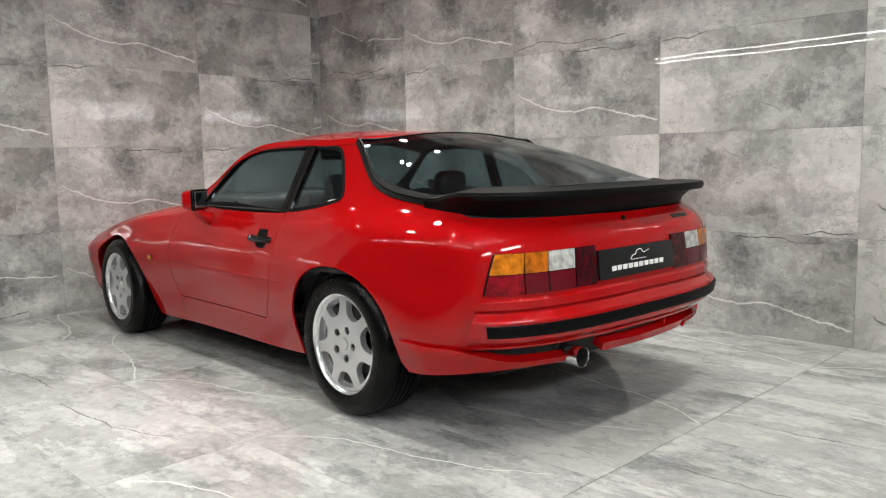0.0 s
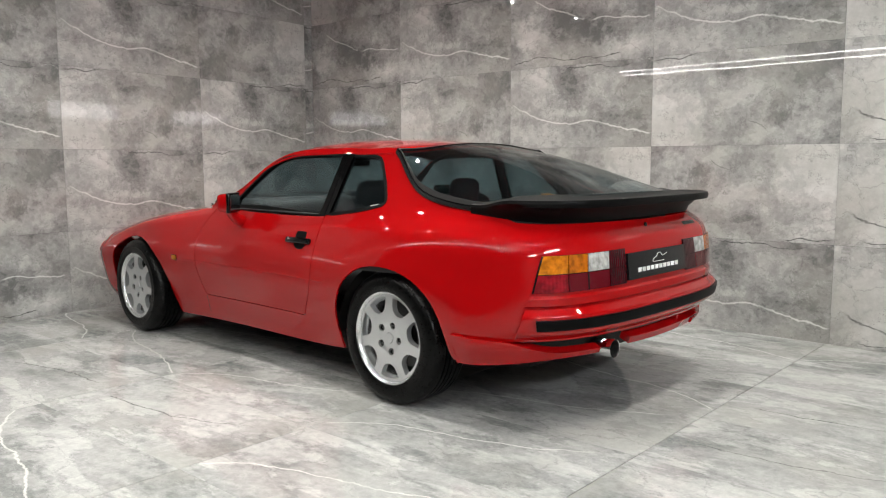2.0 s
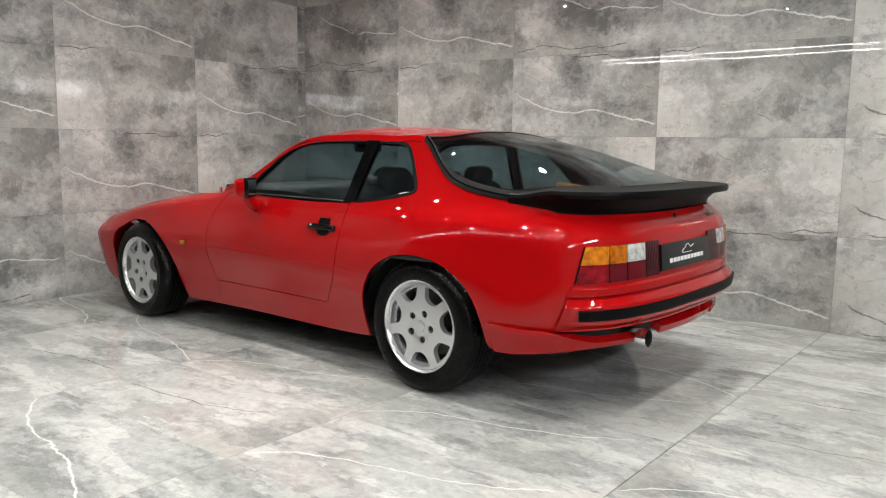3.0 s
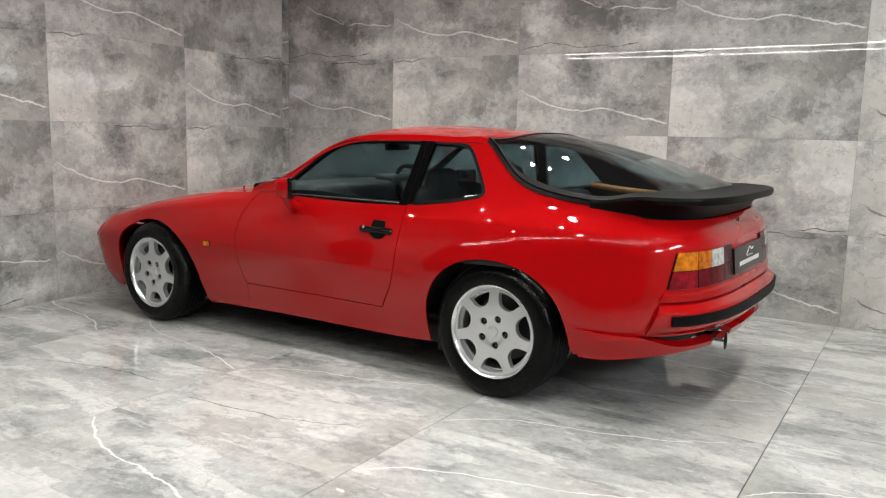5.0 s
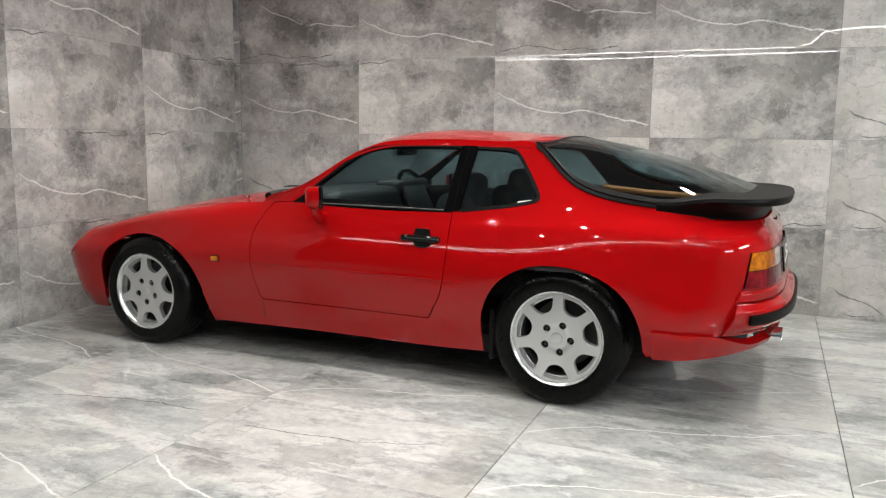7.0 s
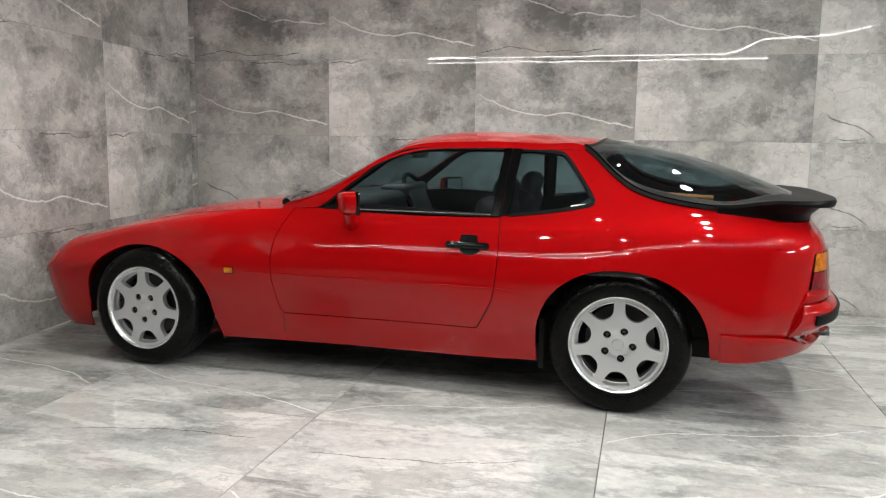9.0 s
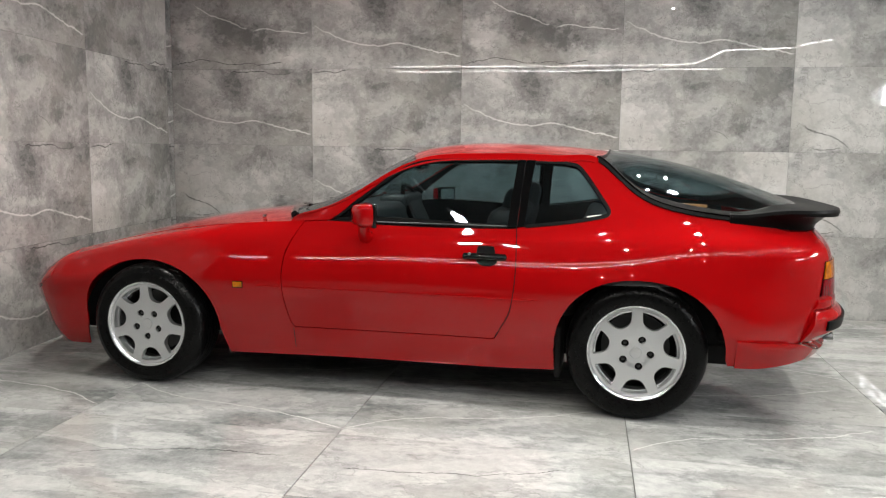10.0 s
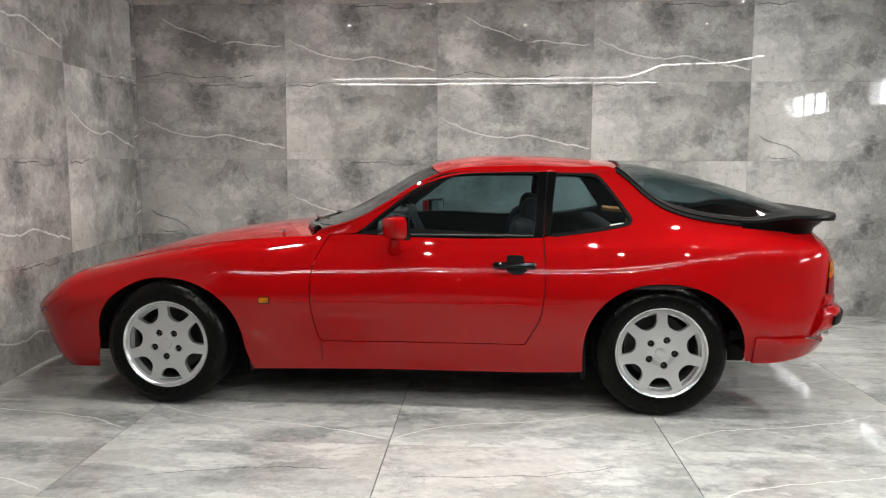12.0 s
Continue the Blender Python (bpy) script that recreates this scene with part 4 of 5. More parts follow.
def spoiler():
    """A rubber blade that wraps the foot of the hatch glass."""
    st = np.concatenate((np.linspace(1.58, END - 0.002, 70), [END]))
    base, n = SIDE(st, 6.80 - 0.32 * smooth01((st - 1.62) / 0.42))
    n = n * np.array((1, 1, 0))
    n[-1] = (1, 0, 0)
    n /= np.linalg.norm(n, axis=1)[:, None]
    base[-1, 1] = 0
    verts, faces = [], []
    for p, d, s in zip(base, n, st):
        f = float(smooth01((s - 1.60) / 0.46))
        g = float(smooth01((s - 1.56) / 0.32))
        lift = (float(LINES[7][1](min(s, 1.8))) + 0.016) * (1 - g) + 0.952 * g
        out = 0.009 + 0.099 * f
        loop = [(-0.01, p[2] - 0.012), (0.006, p[2] - 0.012), (0.010 + 0.004 * f, p[2] + 0.006 + 0.006 * f), (0.50 * out + 0.006, p[2] + 0.018 + 0.034 * f), (out - 0.004, lift - 0.027 * f - 0.006), (out + 0.002, lift - 0.015), (out - 0.003, lift - 0.002), (out - 0.012, lift),
                (out - 0.05 * f - 0.014, lift - 0.010 * f), (-0.020 - 0.015 * f, lift + 0.004 - 0.008 * f), (-0.040 - 0.075 * f, lift + 0.010 + 0.002 * f), (-0.045 - 0.085 * f, lift - 0.02)]
        verts.append([np.array((p[0] + d[0] * o, p[1] + d[1] * o, z)) for o, z in loop])
    k = len(verts[0])
    full = verts + [[v * np.array((1, -1, 1)) for v in ring] for ring in verts[-2::-1]]
    flat = [v for ring in full for v in ring]
    for i in range(len(full) - 1):
        for j in range(k):
            faces.append((i * k + j, i * k + (j + 1) % k, (i + 1) * k + (j + 1) % k, (i + 1) * k + j))
    faces += [tuple(range(k)), tuple(range((len(full) - 1) * k, len(full) * k))]
    bm = bmesh.new()
    vs = [bm.verts.new(v) for v in flat]
    for f in faces:
        bm.faces.new([vs[i] for i in f])
    return part("rear_spoiler", bm, RUBBER, car, "matt black rubber rear spoiler", 40)


spoiler()

# ---- side details ----
DL, DR = doors


def flank_xyz(x, z, lift=0.0):
    p, n = SIDE(*(np.array([v]) for v in on_flank([(x, z)])[0]))
    return Vector(p[0] + lift * n[0]), Vector(n[0])


def side_frame(x, z, lift=0.0):
    """A frame on the flank: x along the car, z up it, y out of it."""
    p, n = flank_xyz(x, z, lift)
    n.x *= 0.3
    n.normalize()
    up = (Vector((0, 0, 1)) - n * n.z).normalized()
    along = up.cross(-n).normalized()
    return Matrix(((along.x, -n.x, up.x, p.x), (along.y, -n.y, up.y, p.y), (along.z, -n.z, up.z, p.z), (0, 0, 0, 1)))


MIRRORED = Matrix.Diagonal((1, -1, 1, 1))
for flip, door in ((False, DL), (True, DR)):
    side = MIRRORED if flip else Matrix()
    fm = side @ side_frame(0.512, 0.708)
    handle = part("door_handle", box((0.205, 0.026, 0.032), (0, -0.010, 0.0), 0.0125, 4, None, fm @ Matrix.Translation((0, -0.010, -0.002)) @ Matrix.Translation((0, 0.010, 0))), TRIM, door, "black door handle with a lock")
    rec = soften([(-0.058, -0.026), (-0.034, -0.044), (0.008, -0.044), (0.034, -0.028), (0.040, 0.0), (0.036, 0.038), (0.028, 0.046), (-0.030, 0.046), (-0.040, 0.038), (-0.050, 0.0)], 3)
    bm = bmesh.new()
    top = [bm.verts.new(fm @ Vector((x, -0.004, z))) for x, z in rec]
    low = [bm.verts.new(fm @ Vector((x * 1.06, 0.004, z * 1.06))) for x, z in rec]
    bm.faces.new(top)
    for i in range(len(rec)):
        j = (i + 1) % len(rec)
        bm.faces.new((top[i], top[j], low[j], low[i]))
    part("handle_recess", bm, RUBBER, handle, "black handle pocket")
    part("lock_barrel", turned([(0.0, -0.0265), (0.0075, -0.0265), (0.0085, -0.022), (0.0085, 0)], 16, None, fm @ Matrix.Translation((0.068, 0, 0.0))), CHROME, handle, "chrome lock barrel")
    # indicator on the wing
    im = side @ side_frame(-0.690, 0.526)
    ind = part("side_indicator", box((0.048, 0.012, 0.028), (0, 0, 0), 0.004, 2, None, im), AMBER, car, "small amber side indicator lamp")
    part("frame", box((0.054, 0.006, 0.034), (0, 0, 0), 0.002, 1, None, im), TRIM, ind)
    # door mirror: housing, glass, foot
    ctr = Matrix.Translation((-0.043, -0.868, 0.883)) @ Matrix.Rotation(radians(35), 4, "Z")
    bm = bmesh.new()
    secs = []
    for x, w, h, dy in ((-0.046, 0.096, 0.068, 0.006), (-0.040, 0.118, 0.088, 0.003), (-0.026, 0.134, 0.098, 0.0), (0.006, 0.142, 0.105, 0.0), (0.020, 0.143, 0.106, 0.0)):
        loop = []
        for i in range(28):
            a = 2 * math.pi * i / 28
            c, s_ = math.cos(a), math.sin(a)
            loop.append(bm.verts.new(side @ ctr @ Vector((x, dy + w / 2 * math.copysign(abs(c) ** 0.42, c), h / 2 * math.copysign(abs(s_) ** 0.42, s_)))))
        secs.append(loop)
    for a, b in zip(secs, secs[1:]):
        for i in range(28):
            bm.faces.new((a[i], a[(i + 1) % 28], b[(i + 1) % 28], b[i]))
    bm.faces.new(secs[0])
    bm.faces.new(secs[-1])
    mir = part("door_mirror", bm, PAINT, door, "red door mirror with black frame")
    part("mirror_frame", box((0.022, 0.147, 0.110), (0, 0, 0), 0.008, 3, None, side @ ctr @ Matrix.Translation((0.028, 0, 0))), TRIM, mir, "black mirror frame")
    part("mirror_glass", box((0.003, 0.122, 0.086), (0, 0, 0), 0.001, 1, None, side @ ctr @ Matrix.Translation((0.0395, 0, 0)) @ Matrix.Rotation(radians(-1), 4, "Z")), MIRROR, mir, "reflecting mirror glass")
    part("mirror_foot", tube([side @ Vector(v) for v in ((-0.052, -0.855, 0.84), (-0.056, -0.835, 0.812), (-0.062, -0.800, 0.786), (-0.064, -0.775, 0.777))], [0.026, 0.027, 0.032, 0.036], 12), PAINT, mir)
    # corner triangle at the front of the window
    sheet("mirror_sail", SIDE, uv([(-0.262, 0.846), (-0.16, 0.846), (-0.155, 0.912)]), TRIM, door, "black corner panel", (), 0.03, 0.1, -0.004, 0.006, mirror=flip)
    # pillar cover between door and quarter glass
    sheet("pillar_cover", SIDE, uv([(0.630, 1.143), (0.6665, 1.143), (0.6545, 1.0), (0.6425, 0.836), (0.604, 0.836), (0.612, 0.95)]), TRIM, car, "glossy black pillar cover", (), 0.03, 0.1, 0.0045, 0.012, mirror=flip)
    sheet("pillar_cover", SIDE, uv([(0.6705, 1.143), (0.712, 1.143), (0.694, 1.0), (0.680, 0.842), (0.6505, 0.838), (0.6585, 1.0)]), TRIM, car, "glossy black pillar cover", (), 0.03, 0.1, 0.0045, 0.012, mirror=flip)
    part("belt_strip", tube([side @ flank_xyz(x, 0.8405 + 0.004 * max(0.0, -x), 0.004)[0] for x in np.linspace(-0.15, 0.60, 16)], 0.0035, 6), STEEL, door, "thin grey metal belt strip")
    # gutter along the roof rail, and the joint between wing and sill
    part("roof_gutter", tube([side @ Vector(SIDE(np.array([x]), np.array([6.93]))[0][0]) for x in np.linspace(-0.40, 0.985, 50)], 0.0055, 8), PAINT, car)
    sheet("panel_gap", SIDE, uv([(-0.4275, 0.315), (-0.4240, 0.315), (-0.4205, 0.215), (-0.4240, 0.215)]), DARK, car, "", (), 0.03, 0.1, 0.0006, 0.002, mirror=flip)
    sheet("window_mark", SIDE, uv([(0.962, 0.8955), (1.026, 0.905), (1.026, 0.9105), (0.962, 0.901)]), WHITE, car, "pale strip of small lettering", (), 0.03, 0.1, -0.006, 0.001, mirror=True) if flip else \
        sheet("window_mark", SIDE, uv([(0.962, 0.8955), (1.026, 0.905), (1.026, 0.9105), (0.962, 0.901)]), WHITE, car, "pale strip of small lettering", (), 0.03, 0.1, -0.0065, 0.001)
    part("washer_jet", box((0.020, 0.012, 0.022), (0, 0, 0), 0.004, 2, None, side @ Matrix.Translation(Vector(hood_point(np.array([-0.66]), np.array([-0.86]))[0]) + Vector((0, 0, 0.012)))), CHROME, car, "small chrome washer jet")
    # pressed line along the flank, panel by panel
    for a, b, owner in ((-0.60, -0.4745, car), (-0.466, 0.6465, door), (0.6545, 0.775, car)):
        part("side_crease", tube([side @ flank_xyz(x, 0.5225, 0.0)[0] for x in np.linspace(a, b, 24)], [0.0008] + [0.0034] * 22 + [0.0008], 8), PAINT, owner)
# cowl and wipers
part("cowl", tube([Vector(roof_point(np.array([float(base_x(t)) - 0.012]), np.array([t * 0.95]))[0]) + Vector((0, 0, -0.006)) for t in np.linspace(-1, 1, 30)], 0.020, 8), TRIM, car, "black scuttle strip")
for y0, y1, x1 in ((-0.10, -0.60, -0.36), (0.42, -0.08, -0.44)):
    part("wiper", tube([(-0.60, y0, 0.866), (-0.565, (y0 * 2 + y1) / 3, 0.888), (-0.51, (y0 + y1 * 2) / 3, 0.898), (x1 - 0.06, y1, 0.905)], [0.008, 0.006, 0.005, 0.003], 6), TRIM, car, "black windscreen wiper")

# ---- inside the cabin ----
_in = [(-0.38, 2.0), (-0.38, 6.5), (-0.30, 6.97)] + [(x, 6.97) for x in np.linspace(-0.2, 1.0, 24)] + [(1.3, 6.97), (1.75, 6.97), (1.75, 5.0), (1.6, 3.6), (0.80, 3.6), (0.78, 2.0)]
for flip in (False, True):
    sheet("cabin_lining", SIDE, dense(_in, 0.06, True, SC), CLOTH, car, "black cabin trim", [uv(grow(WINDOW, -0.012)), uv(grow(QUARTER, -0.012))], 0.05, 0.2, -0.016, 0.003, mirror=flip)
sheet("headlining", ROOF, dense([(0.10, -0.97), (0.10, 0.97), (1.02, 0.97), (1.02, -0.97)], 0.06, True, (1, 0.5)), CLOTH, car, "dark headlining", (), 0.06, 0.1, -0.022, 0.006)
part("cabin_floor", box((1.30, 1.36, 0.04), (0.18, 0, 0.28), 0.01), CLOTH, car)
part("luggage_floor", box((1.05, 1.30, 0.03), (1.36, 0, 0.66), 0.01), CLOTH, car, "black luggage floor")
TAN = plain("tan_trim", (0.30, 0.11, 0.02), 0.45, 0.6, 0, 200, 0.2)
for sgn in (-1, 1):
    part("luggage_rail", tube([(1.06, sgn * 0.53, 0.905), (1.30, sgn * 0.55, 0.882), (1.62, sgn * 0.56, 0.868)], 0.017, 8), TAN, car, "tan luggage compartment rail")
part("rear_seat", box((0.42, 1.20, 0.16), (0.72, 0, 0.48), 0.05, 4), CLOTH, car)
part("rear_backrest", box((0.12, 1.20, 0.40), (0.95, 0, 0.68), 0.04, 4, None, Matrix.Rotation(radians(14), 4, "Y")), CLOTH, car, "black rear seat back")
bm = box((0.34, 1.22, 0.26), (-0.29, 0, 0.752), 0.05, 4)
box((0.30, 1.02, 0.12), (-0.42, 0, 0.815), 0.04, 3, bm)
box((0.17, 0.44, 0.10), (-0.20, 0.37, 0.868), 0.035, 4, bm)
part("dashboard", bm, DASH, car, "black dashboard with an instrument hood")
part("centre_console", box((0.75, 0.20, 0.22), (0.05, 0, 0.42), 0.04, 3), DASH, car)
for y in (-0.37, 0.37):
    seat = new("front_seat")
    seat.parent = car
    tagged(seat, "black front seat with built-in headrest")
    part("cushion", box((0.50, 0.50, 0.18), (0.22, y, 0.44), 0.06, 4), CLOTH, seat)
    part("backrest", box((0.15, 0.48, 0.54), (0.50, y, 0.645), 0.06, 4, None, Matrix.Rotation(radians(16), 4, "Y")), CLOTH, seat)
    part("headrest", box((0.11, 0.21, 0.20), (0.59, y, 0.905), 0.052, 5, None, Matrix.Rotation(radians(12), 4, "Y")), CLOTH, seat)
wm = Matrix.Translation((-0.10, 0.37, 0.80)) @ Matrix.Rotation(radians(64), 4, "Y")
sw = part("steering_wheel", tube([wm @ Vector((0.185 * math.cos(a), 0.185 * math.sin(a), 0)) for a in np.linspace(0, 2 * math.pi, 41)], 0.014, 8), TRIM, car, "black four-spoke steering wheel")
part("wheel_boss", box((0.18, 0.30, 0.04), (0, 0, 0), 0.015, 3, None, wm), DASH, sw)
part("inner_mirror", box((0.03, 0.22, 0.06), (0.02, 0, 1.105), 0.012, 3), TRIM, car, "black interior mirror")
part("mirror_stem", tube([(0.02, 0, 1.11), (0.03, 0, 1.17)], 0.006, 6), TRIM, car)
for ob in car.children_recursive:
    if ob.name.split(".")[0] in ("door_glass", "quarter_glass", "windscreen", "hatch_glass"):
        ob.visible_shadow = False

# front bumper: a lip round the nose, with the joints above and below it
for lo, hi in ((2.84, 2.92), (4.40, 4.46)):
    sheet("panel_gap", SIDE, dense([(FRONT - WRAP, lo), (-1.84, lo), (-1.84, hi), (FRONT - WRAP, hi)], 0.03, True, SC), DARK, car, "", (), 0.03, 0.1, 0.0008, 0.002, both=True)
sheet("front_bumper", SIDE, dense([(FRONT - WRAP, 3.0), (-1.82, 3.0), (-1.74, 3.3), (-1.74, 4.0), (-1.82, 4.35), (FRONT - WRAP, 4.35)], 0.03, True, SC), PAINT, car, "red painted front bumper lip", (), 0.02, 0.1, 0.004, 0.03, both=True)


# ---- the room ----
CORNER, SLOPE, TOP = (-2.481, 1.658), 0.033, 2.7
ROOM = Matrix.Translation((*CORNER, 0)) @ Matrix.Rotation(math.atan(SLOPE), 4, "Z")
LEFT = Matrix.Translation((*CORNER, 0)) @ Matrix.Rotation(math.atan2(-2.498, 0.313), 4, "Z")
LIGHT, SHADE = (0.63, 0.62, 0.60), (0.145, 0.144, 0.142)
D = marble("marble_streaked", 4.7, [("white", 0.0085, ((0.0, 0.58), (0.13, 0.44), (0.25, 0.355), (0.43, 0.295), (0.64, 0.31), (0.78, 0.235), (1.0, 0.15))), ("black", 0.0045, ((0.40, 0.975), (0.55, 0.955), (0.66, 0.965), (0.76, 0.925), (0.88, 0.965)))],
           LIGHT, SHADE, blots=((0.16, 0.74, 0.20, 0.26, 0.26, 0.20), (0.43, 0.70, 0.12, 0.22, -0.16, 0.25), (0.66, 0.70, 0.13, 0.26, 0.10, 0.18), (0.93, 0.62, 0.09, 0.40, -0.20, 0.35), (0.42, 0.40, 0.18, 0.07, 0.24, 0.4),
                               (0.62, 0.42, 0.06, 0.08, -0.16, 0.4), (0.40, 0.13, 0.42, 0.13, 0.14, 0.3), (0.88, 0.22, 0.14, 0.14, -0.16, 0.4)))
B = marble("marble_pale", 2.35, [("black", 0.005, ((0.0, 0.93), (0.06, 0.965), (0.16, 0.95), (0.27, 0.985))), ("black", 0.0035, ((0.50, 0.36), (0.56, 0.24), (0.62, 0.20), (0.66, 0.06)))],
           LIGHT, SHADE, blots=((0.15, 0.22, 0.155, 0.25, 0.36, 0.10), (0.14, 0.62, 0.20, 0.16, 0.22, 0.3), (0.48, 0.86, 0.16, 0.13, -0.18, 0.15), (0.88, 0.80, 0.13, 0.20, -0.14, 0.35), (0.16, 0.90, 0.18, 0.10, 0.20, 0.2),
                               (0.57, 0.12, 0.09, 0.14, 0.34, 0.12), (0.80, 0.16, 0.12, 0.16, 0.30, 0.15), (0.55, 0.50, 0.20, 0.16, 0.12, 0.3), (0.70, 0.34, 0.03, 0.20, -0.20, 0.5), (0.42, 0.24, 0.05, 0.16, 0.06, 0.4)))
C = marble("marble_cracked", 3.1, [("black", 0.009, ((0.06, 0.33), (0.14, 0.25), (0.22, 0.21), (0.34, 0.03))), ("black", 0.004, ((0.12, 0.05), (0.2, 0.03), (0.3, 0.06)))],
           LIGHT, SHADE, blots=((0.25, 0.55, 0.27, 0.36, 0.34, 0.2), (0.24, 0.12, 0.20, 0.12, 0.36, 0.2), (0.62, 0.76, 0.24, 0.16, -0.10, 0.2), (0.58, 0.30, 0.14, 0.22, 0.26, 0.25), (0.86, 0.40, 0.14, 0.36, 0.06, 0.3), (0.76, 0.18, 0.05, 0.16, -0.18, 0.4)))
E = marble("marble_dark", 5.9, [("white", 0.0065, ((0.16, 0.86), (0.28, 0.72), (0.40, 0.64), (0.52, 0.54), (0.56, 0.52))), ("white", 0.0065, ((0.58, 0.49), (0.68, 0.52), (0.80, 0.48), (0.98, 0.47))), ("black", 0.004, ((0.0, 0.06), (0.2, 0.12), (0.5, 0.07), (0.8, 0.10)))],
           LIGHT, SHADE, blots=((0.09, 0.46, 0.10, 0.17, 0.36, 0.15), (0.20, 0.30, 0.10, 0.10, 0.20, 0.3), (0.42, 0.42, 0.11, 0.20, -0.16, 0.25), (0.10, 0.84, 0.12, 0.14, -0.06, 0.3), (0.75, 0.36, 0.22, 0.10, -0.12, 0.35), (0.72, 0.14, 0.26, 0.09, 0.22, 0.3), (0.70, 0.76, 0.22, 0.14, 0.10, 0.3)))
FLOORS = [marble("floor_marble_" + n, 7.0 + 1.7 * i, v, (0.575, 0.572, 0.563), (0.185, 0.194, 0.193), 0.02, 0.02, 0.6) for i, (n, v) in enumerate((
    ("veined", [("white", 0.008, ((0.0, 0.9), (0.4, 0.6), (0.7, 0.5), (1.0, 0.2)))]),
    ("plain", [("black", 0.004, ((0.2, 0.3), (0.5, 0.5), (0.9, 0.55)))]),
    ("streaked", [("white", 0.007, ((0.1, 0.1), (0.4, 0.4), (0.8, 0.6), (1.0, 0.9)))])))]


def tile_mesh(name, length, height, thick, mat, gap=0.0012, gap_z=0.0010):
    bm = box((length - gap, thick, height - gap_z), (0, 0, 0), 0.0005, 1)
    me = bpy.data.meshes.new(name)
    bmesh.ops.recalc_face_normals(bm, faces=bm.faces)
    bm.to_mesh(me)
    bm.free()
    me.materials.append(mat)
    return me


def slab(name, length, thick, height, m, mat, label, category="wall"):
    ob = part(name, box((length, thick, height)), mat, None, label, 0)
    ob.matrix_basis = m
    return tagged(ob, label, category, kind="structure")


# walls: a backing with tiles on its face
ROWS = 5
back = slab("wall_north", 7.9, 0.2, 3.0, ROOM @ Matrix.Translation((3.75, 0.111, 1.5)), GROUT, "polished grey marble tiled wall with white veins")
left = slab("wall_west", 5.15, 0.2, 3.0, LEFT @ Matrix.Translation((2.385, -0.111, 1.5)), GROUT, "polished grey marble tiled wall meeting the corner")
# unseen dark walls, added so the car's flank reflects darkness past the tiles
slab("wall_west_far", 4.6, 0.2, 3.0, LEFT @ Matrix.Translation((7.26, -0.60, 1.5)), WALLPAINT, "unseen dark grey wall added beyond the tiles for dark reflections")
slab("wall_west_return", 0.196, 0.487, 3.0, LEFT @ Matrix.Translation((4.861, -0.4565, 1.5)), WALLPAINT, "unseen short dark grey wall added behind the end of the tiles")
# one letter a print from the corner on; lower case: the tile is laid upside down
WALL_ROWS = ("EDEDCD", "CDbbCb", "DBDBCB", "EDEDBD", "BDBDBD")
LEFT_ROWS = ("EDED", "BDBD", "DBDB", "bDBD", "DBDB")
PRINT = dict(B=B, C=C, D=D, E=E)
tiles = {k: tile_mesh("wall_tile_" + m.name, 1.195, 0.6, 0.012, m) for k, m in PRINT.items()}
left_tiles = {k: tile_mesh("wall_tile_wide_" + m.name, 1.215, 0.6, 0.012, m) for k, m in PRINT.items()}
FLIPZ, TURNED = Matrix.Rotation(math.pi, 4, "Z"), Matrix.Rotation(math.pi, 4, "Y")
setting = random.Random(11)


def laid(letter):
    """The small lean that a tile is left with by hand, and its half turn."""
    lean = Matrix.Rotation(radians(setting.uniform(-0.06, 0.06)), 4, "X") @ Matrix.Rotation(radians(setting.uniform(-0.05, 0.05)), 4, "Z")
    return lean @ TURNED if letter.islower() else lean


def piece(name, mesh, m, parent):
    ob = new(name, mesh)
    ob.parent = parent
    ob.matrix_parent_inverse = parent.matrix_basis.inverted()
    ob.matrix_basis = m
    return ob


for r in range(ROWS):
    for c, letter in enumerate(WALL_ROWS[r]):
        piece("tile", tiles[letter.upper()], ROOM @ Matrix.Translation((1.195 * (c + 0.5), 0.006, 0.6 * r + 0.3)) @ laid(letter), back)
narrow = tile_mesh("wall_tile_narrow", 0.10, 0.6, 0.012, D)
for r in range(ROWS):
    piece("tile", narrow, LEFT @ Matrix.Translation((0.050, -0.006, 0.6 * r + 0.3)) @ FLIPZ, left)
    for c, letter in enumerate(LEFT_ROWS[r]):
        piece("tile", left_tiles[letter.upper()], LEFT @ Matrix.Translation((0.10 + 1.215 * (c + 0.5), -0.006, 0.6 * r + 0.3)) @ FLIPZ @ laid(letter), left)

# floor
floor = slab("floor", 9.5, 10.6, 0.1, ROOM @ Matrix.Translation((3.2, -5.1, -0.0625)), GROUT, "polished pale grey marble tiled floor", "floor")
floor_tiles = [tile_mesh("floor_tile_" + m.name, 1.195, 0.6, 0.012, m, 0.0035, 0.0006) for m in FLOORS]
lay = Matrix.Rotation(-math.pi / 2, 4, "X")
rng = random.Random(4)
for r in range(17):
    for c in range(-1, 6):
        k = rng.randrange(3)
        spin = Matrix.Rotation(math.pi * rng.randrange(2), 4, "Y")
        piece("tile", floor_tiles[k], ROOM @ Matrix.Translation((1.195 * (c + 0.5) - 0.02, -0.6 * (r + 0.5), -0.006)) @ lay @ spin, floor)

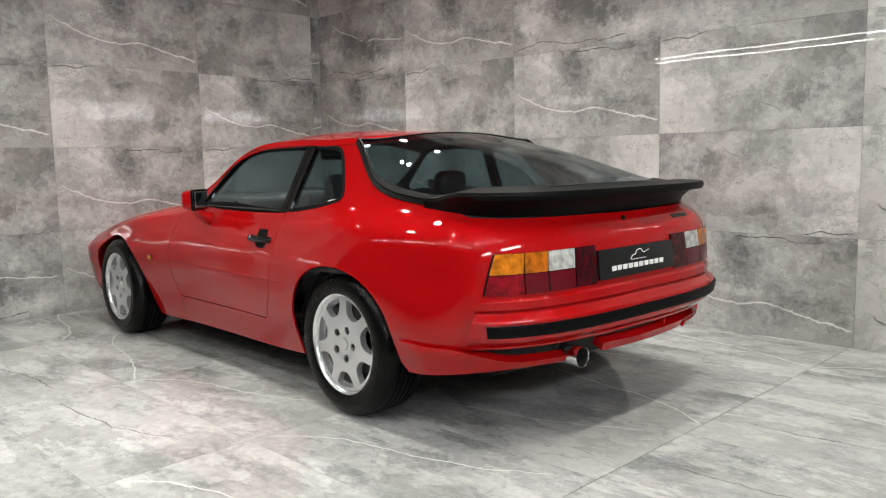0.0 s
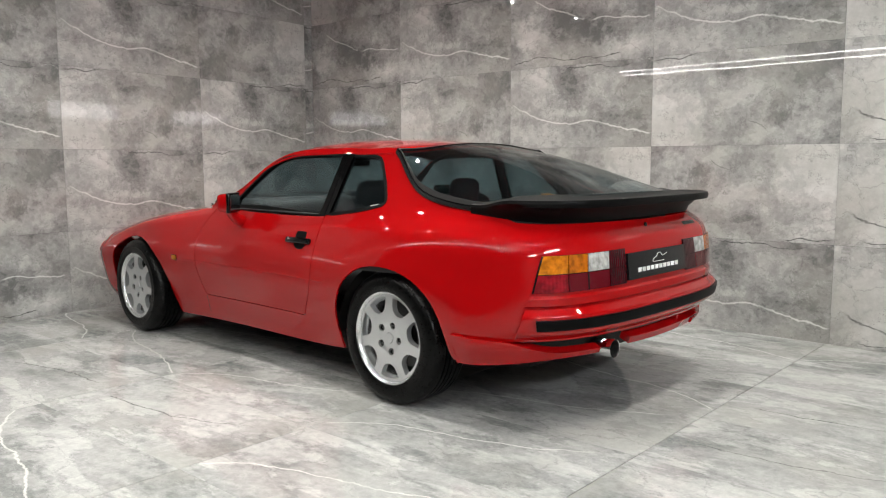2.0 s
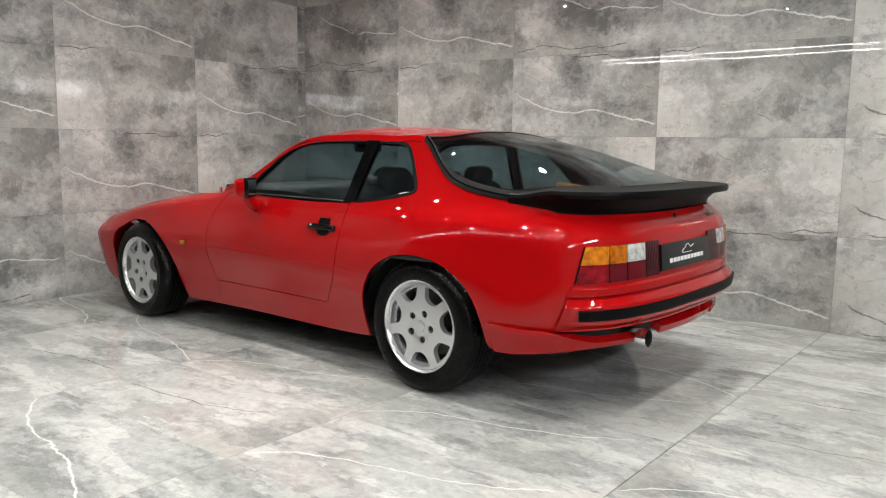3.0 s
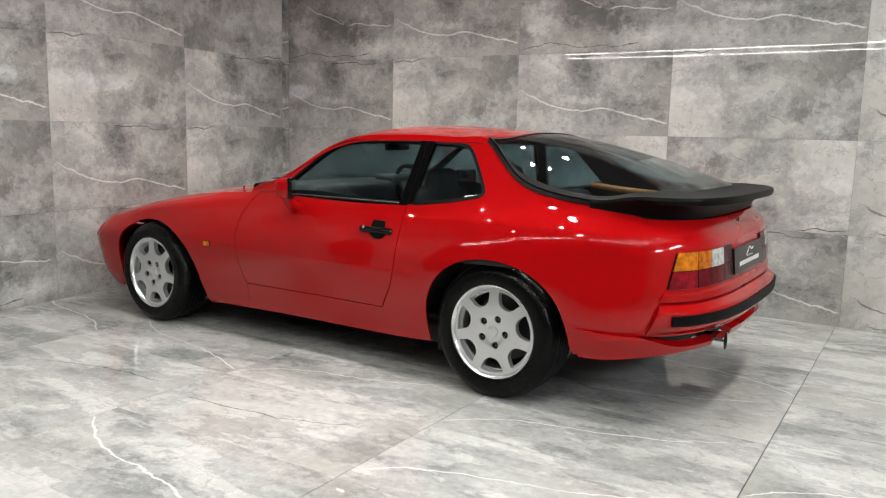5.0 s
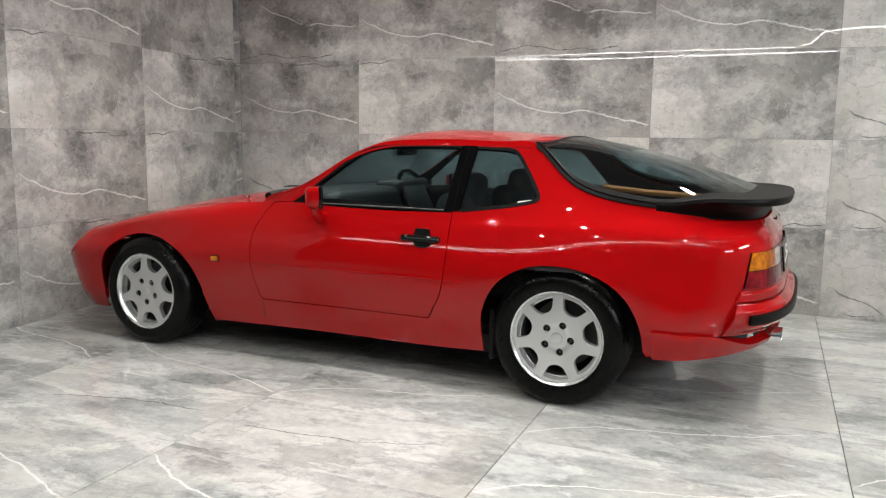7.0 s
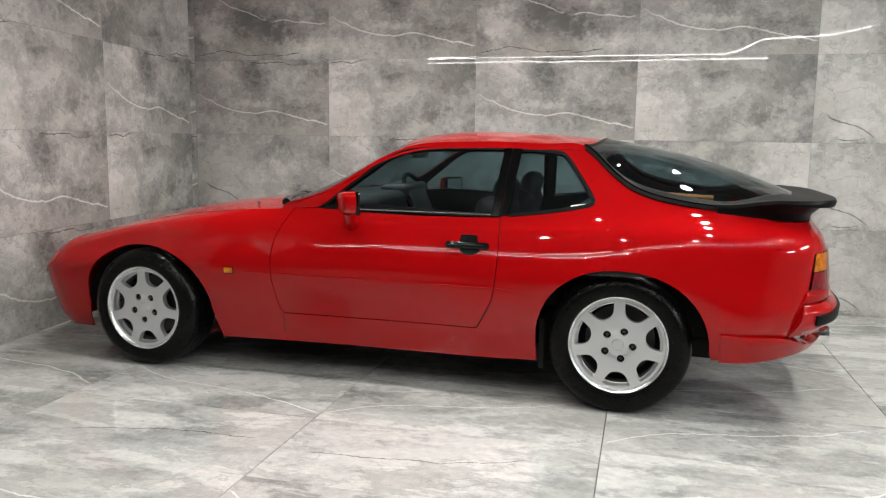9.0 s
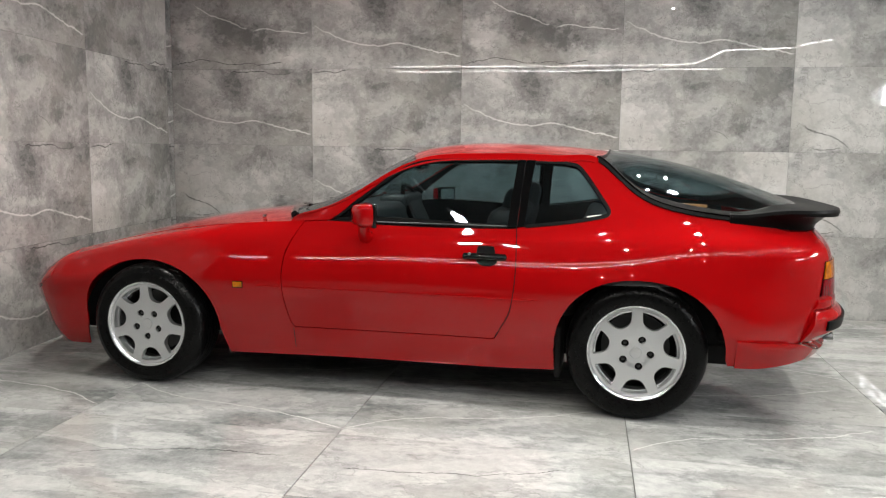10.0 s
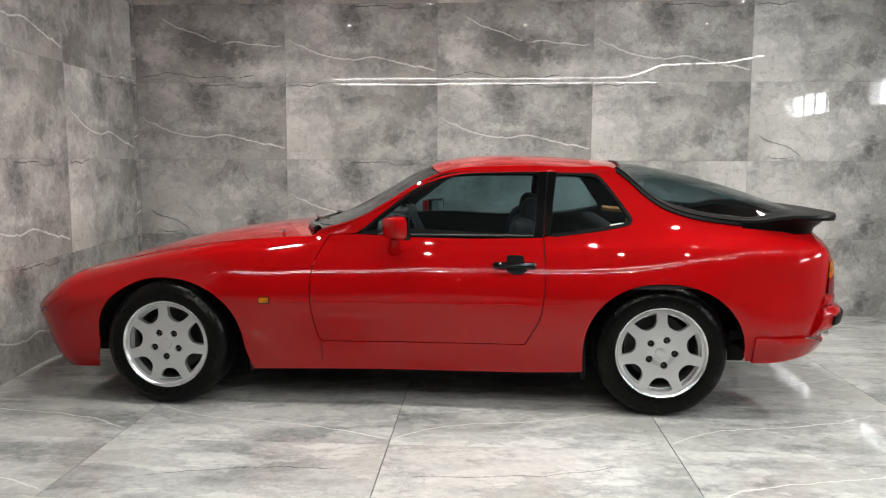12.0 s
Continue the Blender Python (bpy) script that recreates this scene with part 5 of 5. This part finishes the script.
# the rest of the showroom, behind the camera
ceiling = slab("ceiling", 9.5, 10.6, 0.1, ROOM @ Matrix.Translation((3.2, -5.1, TOP + 0.05)), CEILING, "flat dark grey painted ceiling with recessed lights", "ceiling")
slab("wall_south", 9.5, 0.2, TOP, ROOM @ Matrix.Translation((3.2, -10.0, TOP / 2)), WALLPAINT, "plain dark grey painted wall far behind")
EAST, SILL, HEAD = 7.2, 1.84, 2.12
SPANS = ((-3.3, -1.9), (-5.9, -4.4))
slab("wall_east", 0.2, 10.2, SILL, ROOM @ Matrix.Translation((EAST + 0.1, -5.0, SILL / 2)), EASTPAINT, "plain grey painted wall below a row of windows")
slab("wall_east_upper", 0.2, 10.2, TOP - HEAD, ROOM @ Matrix.Translation((EAST + 0.1, -5.0, (TOP + HEAD) / 2)), EASTPAINT, "plain grey painted wall above a row of windows")
_ends = [0.1] + [v for a, b in sorted(SPANS, reverse=True) for v in (b, a)] + [-10.1]
for k, (hi, lo) in enumerate(zip(_ends[::2], _ends[1::2])):
    slab("wall_pier_%d" % (k + 1), 0.2, hi - lo, HEAD - SILL, ROOM @ Matrix.Translation((EAST + 0.1, (hi + lo) / 2, (HEAD + SILL) / 2)), EASTPAINT, "grey painted pier between windows")
for k, (lo, hi) in enumerate(SPANS):
    win = part("window_%d" % (k + 1), box((0.01, hi - lo, HEAD - SILL), (0, 0, 0)), DAYLIT, None, "", 0)
    win.matrix_basis = ROOM @ Matrix.Translation((EAST + 0.15, (lo + hi) / 2, (HEAD + SILL) / 2))
    tagged(win, "bright high window in a row", "window", kind="structure")
    count = max(2, round((hi - lo) / 0.4))
    for q in range(1, count):
        part("glazing_bar", box((0.03, 0.018, HEAD - SILL), (-0.02, (lo - hi) / 2 + (hi - lo) * q / count, 0)), STEEL, win, "", 0)
    part("glazing_bar", box((0.025, hi - lo, 0.014), (-0.02, 0, 0.045)), STEEL, win, "", 0)


def downlight():
    lamp = tagged(new("downlight"), "small round recessed ceiling downlight, switched on", "downlight", "ceiling downlights")
    part("bezel", turned([(0.022, 0.0), (0.024, -0.006), (0.034, -0.008), (0.038, -0.004), (0.038, 0.0)], 24, None, Matrix.Rotation(math.pi / 2, 4, "X")), SILVER, lamp, "white metal ring")
    part("lens", turned([(0.0, -0.002), (0.022, -0.002)], 16, None, Matrix.Rotation(math.pi / 2, 4, "X")), LAMPLIT, lamp, "glowing lens")
    beam = bpy.data.lights.new("beam", "SPOT")
    beam.energy, beam.spot_size, beam.spot_blend, beam.shadow_soft_size, beam.color = BEAM, radians(116), 0.9, 0.03, (1.0, 0.985, 0.915)
    source = new("beam", beam)
    source.parent, source.location = lamp, (0, 0, -0.02)
    return lamp


first = None
spots = [(1.22 + 0.99 * i, y) for i in range(5) for y in (-0.85, -1.6, -2.8, -4.3, -5.85, -7.8)]
spots = [(px, py) for px, py in spots if px > 1.5 or py > -4.0]
for px, py in spots:
    m = ROOM @ Matrix.Translation((px, py, TOP))
    if first is None:
        first = downlight()
        first.matrix_basis = m
    else:
        copy_thing(first, m)


def bar(points, width, height, drop):
    """A square bar along points that lie level."""
    bm = bmesh.new()
    p = [Vector(v) for v in points]
    rings = []
    for i, v in enumerate(p):
        d0 = (v - p[max(i - 1, 0)]).normalized() if i else (p[1] - v).normalized()
        d1 = (p[min(i + 1, len(p) - 1)] - v).normalized() if i < len(p) - 1 else d0
        side = (d0 + d1).normalized().cross(Vector((0, 0, 1)))
        wide = width / 2 / max(0.5, (d0 + d1).length / 2)
        rings.append([bm.verts.new(v + side * a * wide + Vector((0, 0, drop + b * height))) for a, b in ((-1, 0), (1, 0), (1, 1), (-1, 1))])
    for a, b in zip(rings, rings[1:]):
        for k in range(4):
            bm.faces.new((a[k], a[(k + 1) % 4], b[(k + 1) % 4], b[k]))
    bm.faces.new(rings[0])
    bm.faces.new(rings[-1])
    return bm


def strip(*points):
    """A hanging light strip along points of the room's plan."""
    pts = [ROOM @ Vector(v) for v in points]
    base = pts[0]
    ob = tagged(new("light_strip"), "long thin glowing white hanging light strip", "light strip", "hanging light strips")
    ob.location = base
    pts = [v - base for v in pts]
    part("channel", bar(pts, 0.026, 0.012, 0.0), SILVER, ob, "aluminium channel", 0)
    part("diffuser", bar(pts, 0.0075, 0.005, -0.0052), STRIPLIT, ob, "glowing diffuser", 0)
    for v in pts:
        part("hanger", tube([v + Vector((0, 0, 0.01)), v + Vector((0, 0, TOP - base.z))], 0.0015, 6), STEEL, ob)
    return ob


strip((0.60, -5.0, 2.325), (4.55, -4.78, 2.325), (4.72, -4.45, 2.325), (4.82, -3.35, 2.325), (5.50, -3.15, 2.325), (5.72, -2.55, 2.325))
# second strip, added so that the wall reflects a doubled line
strip((0.62, -5.02, 2.275), (2.4, -5.12, 2.275), (5.1, -4.92, 2.275))
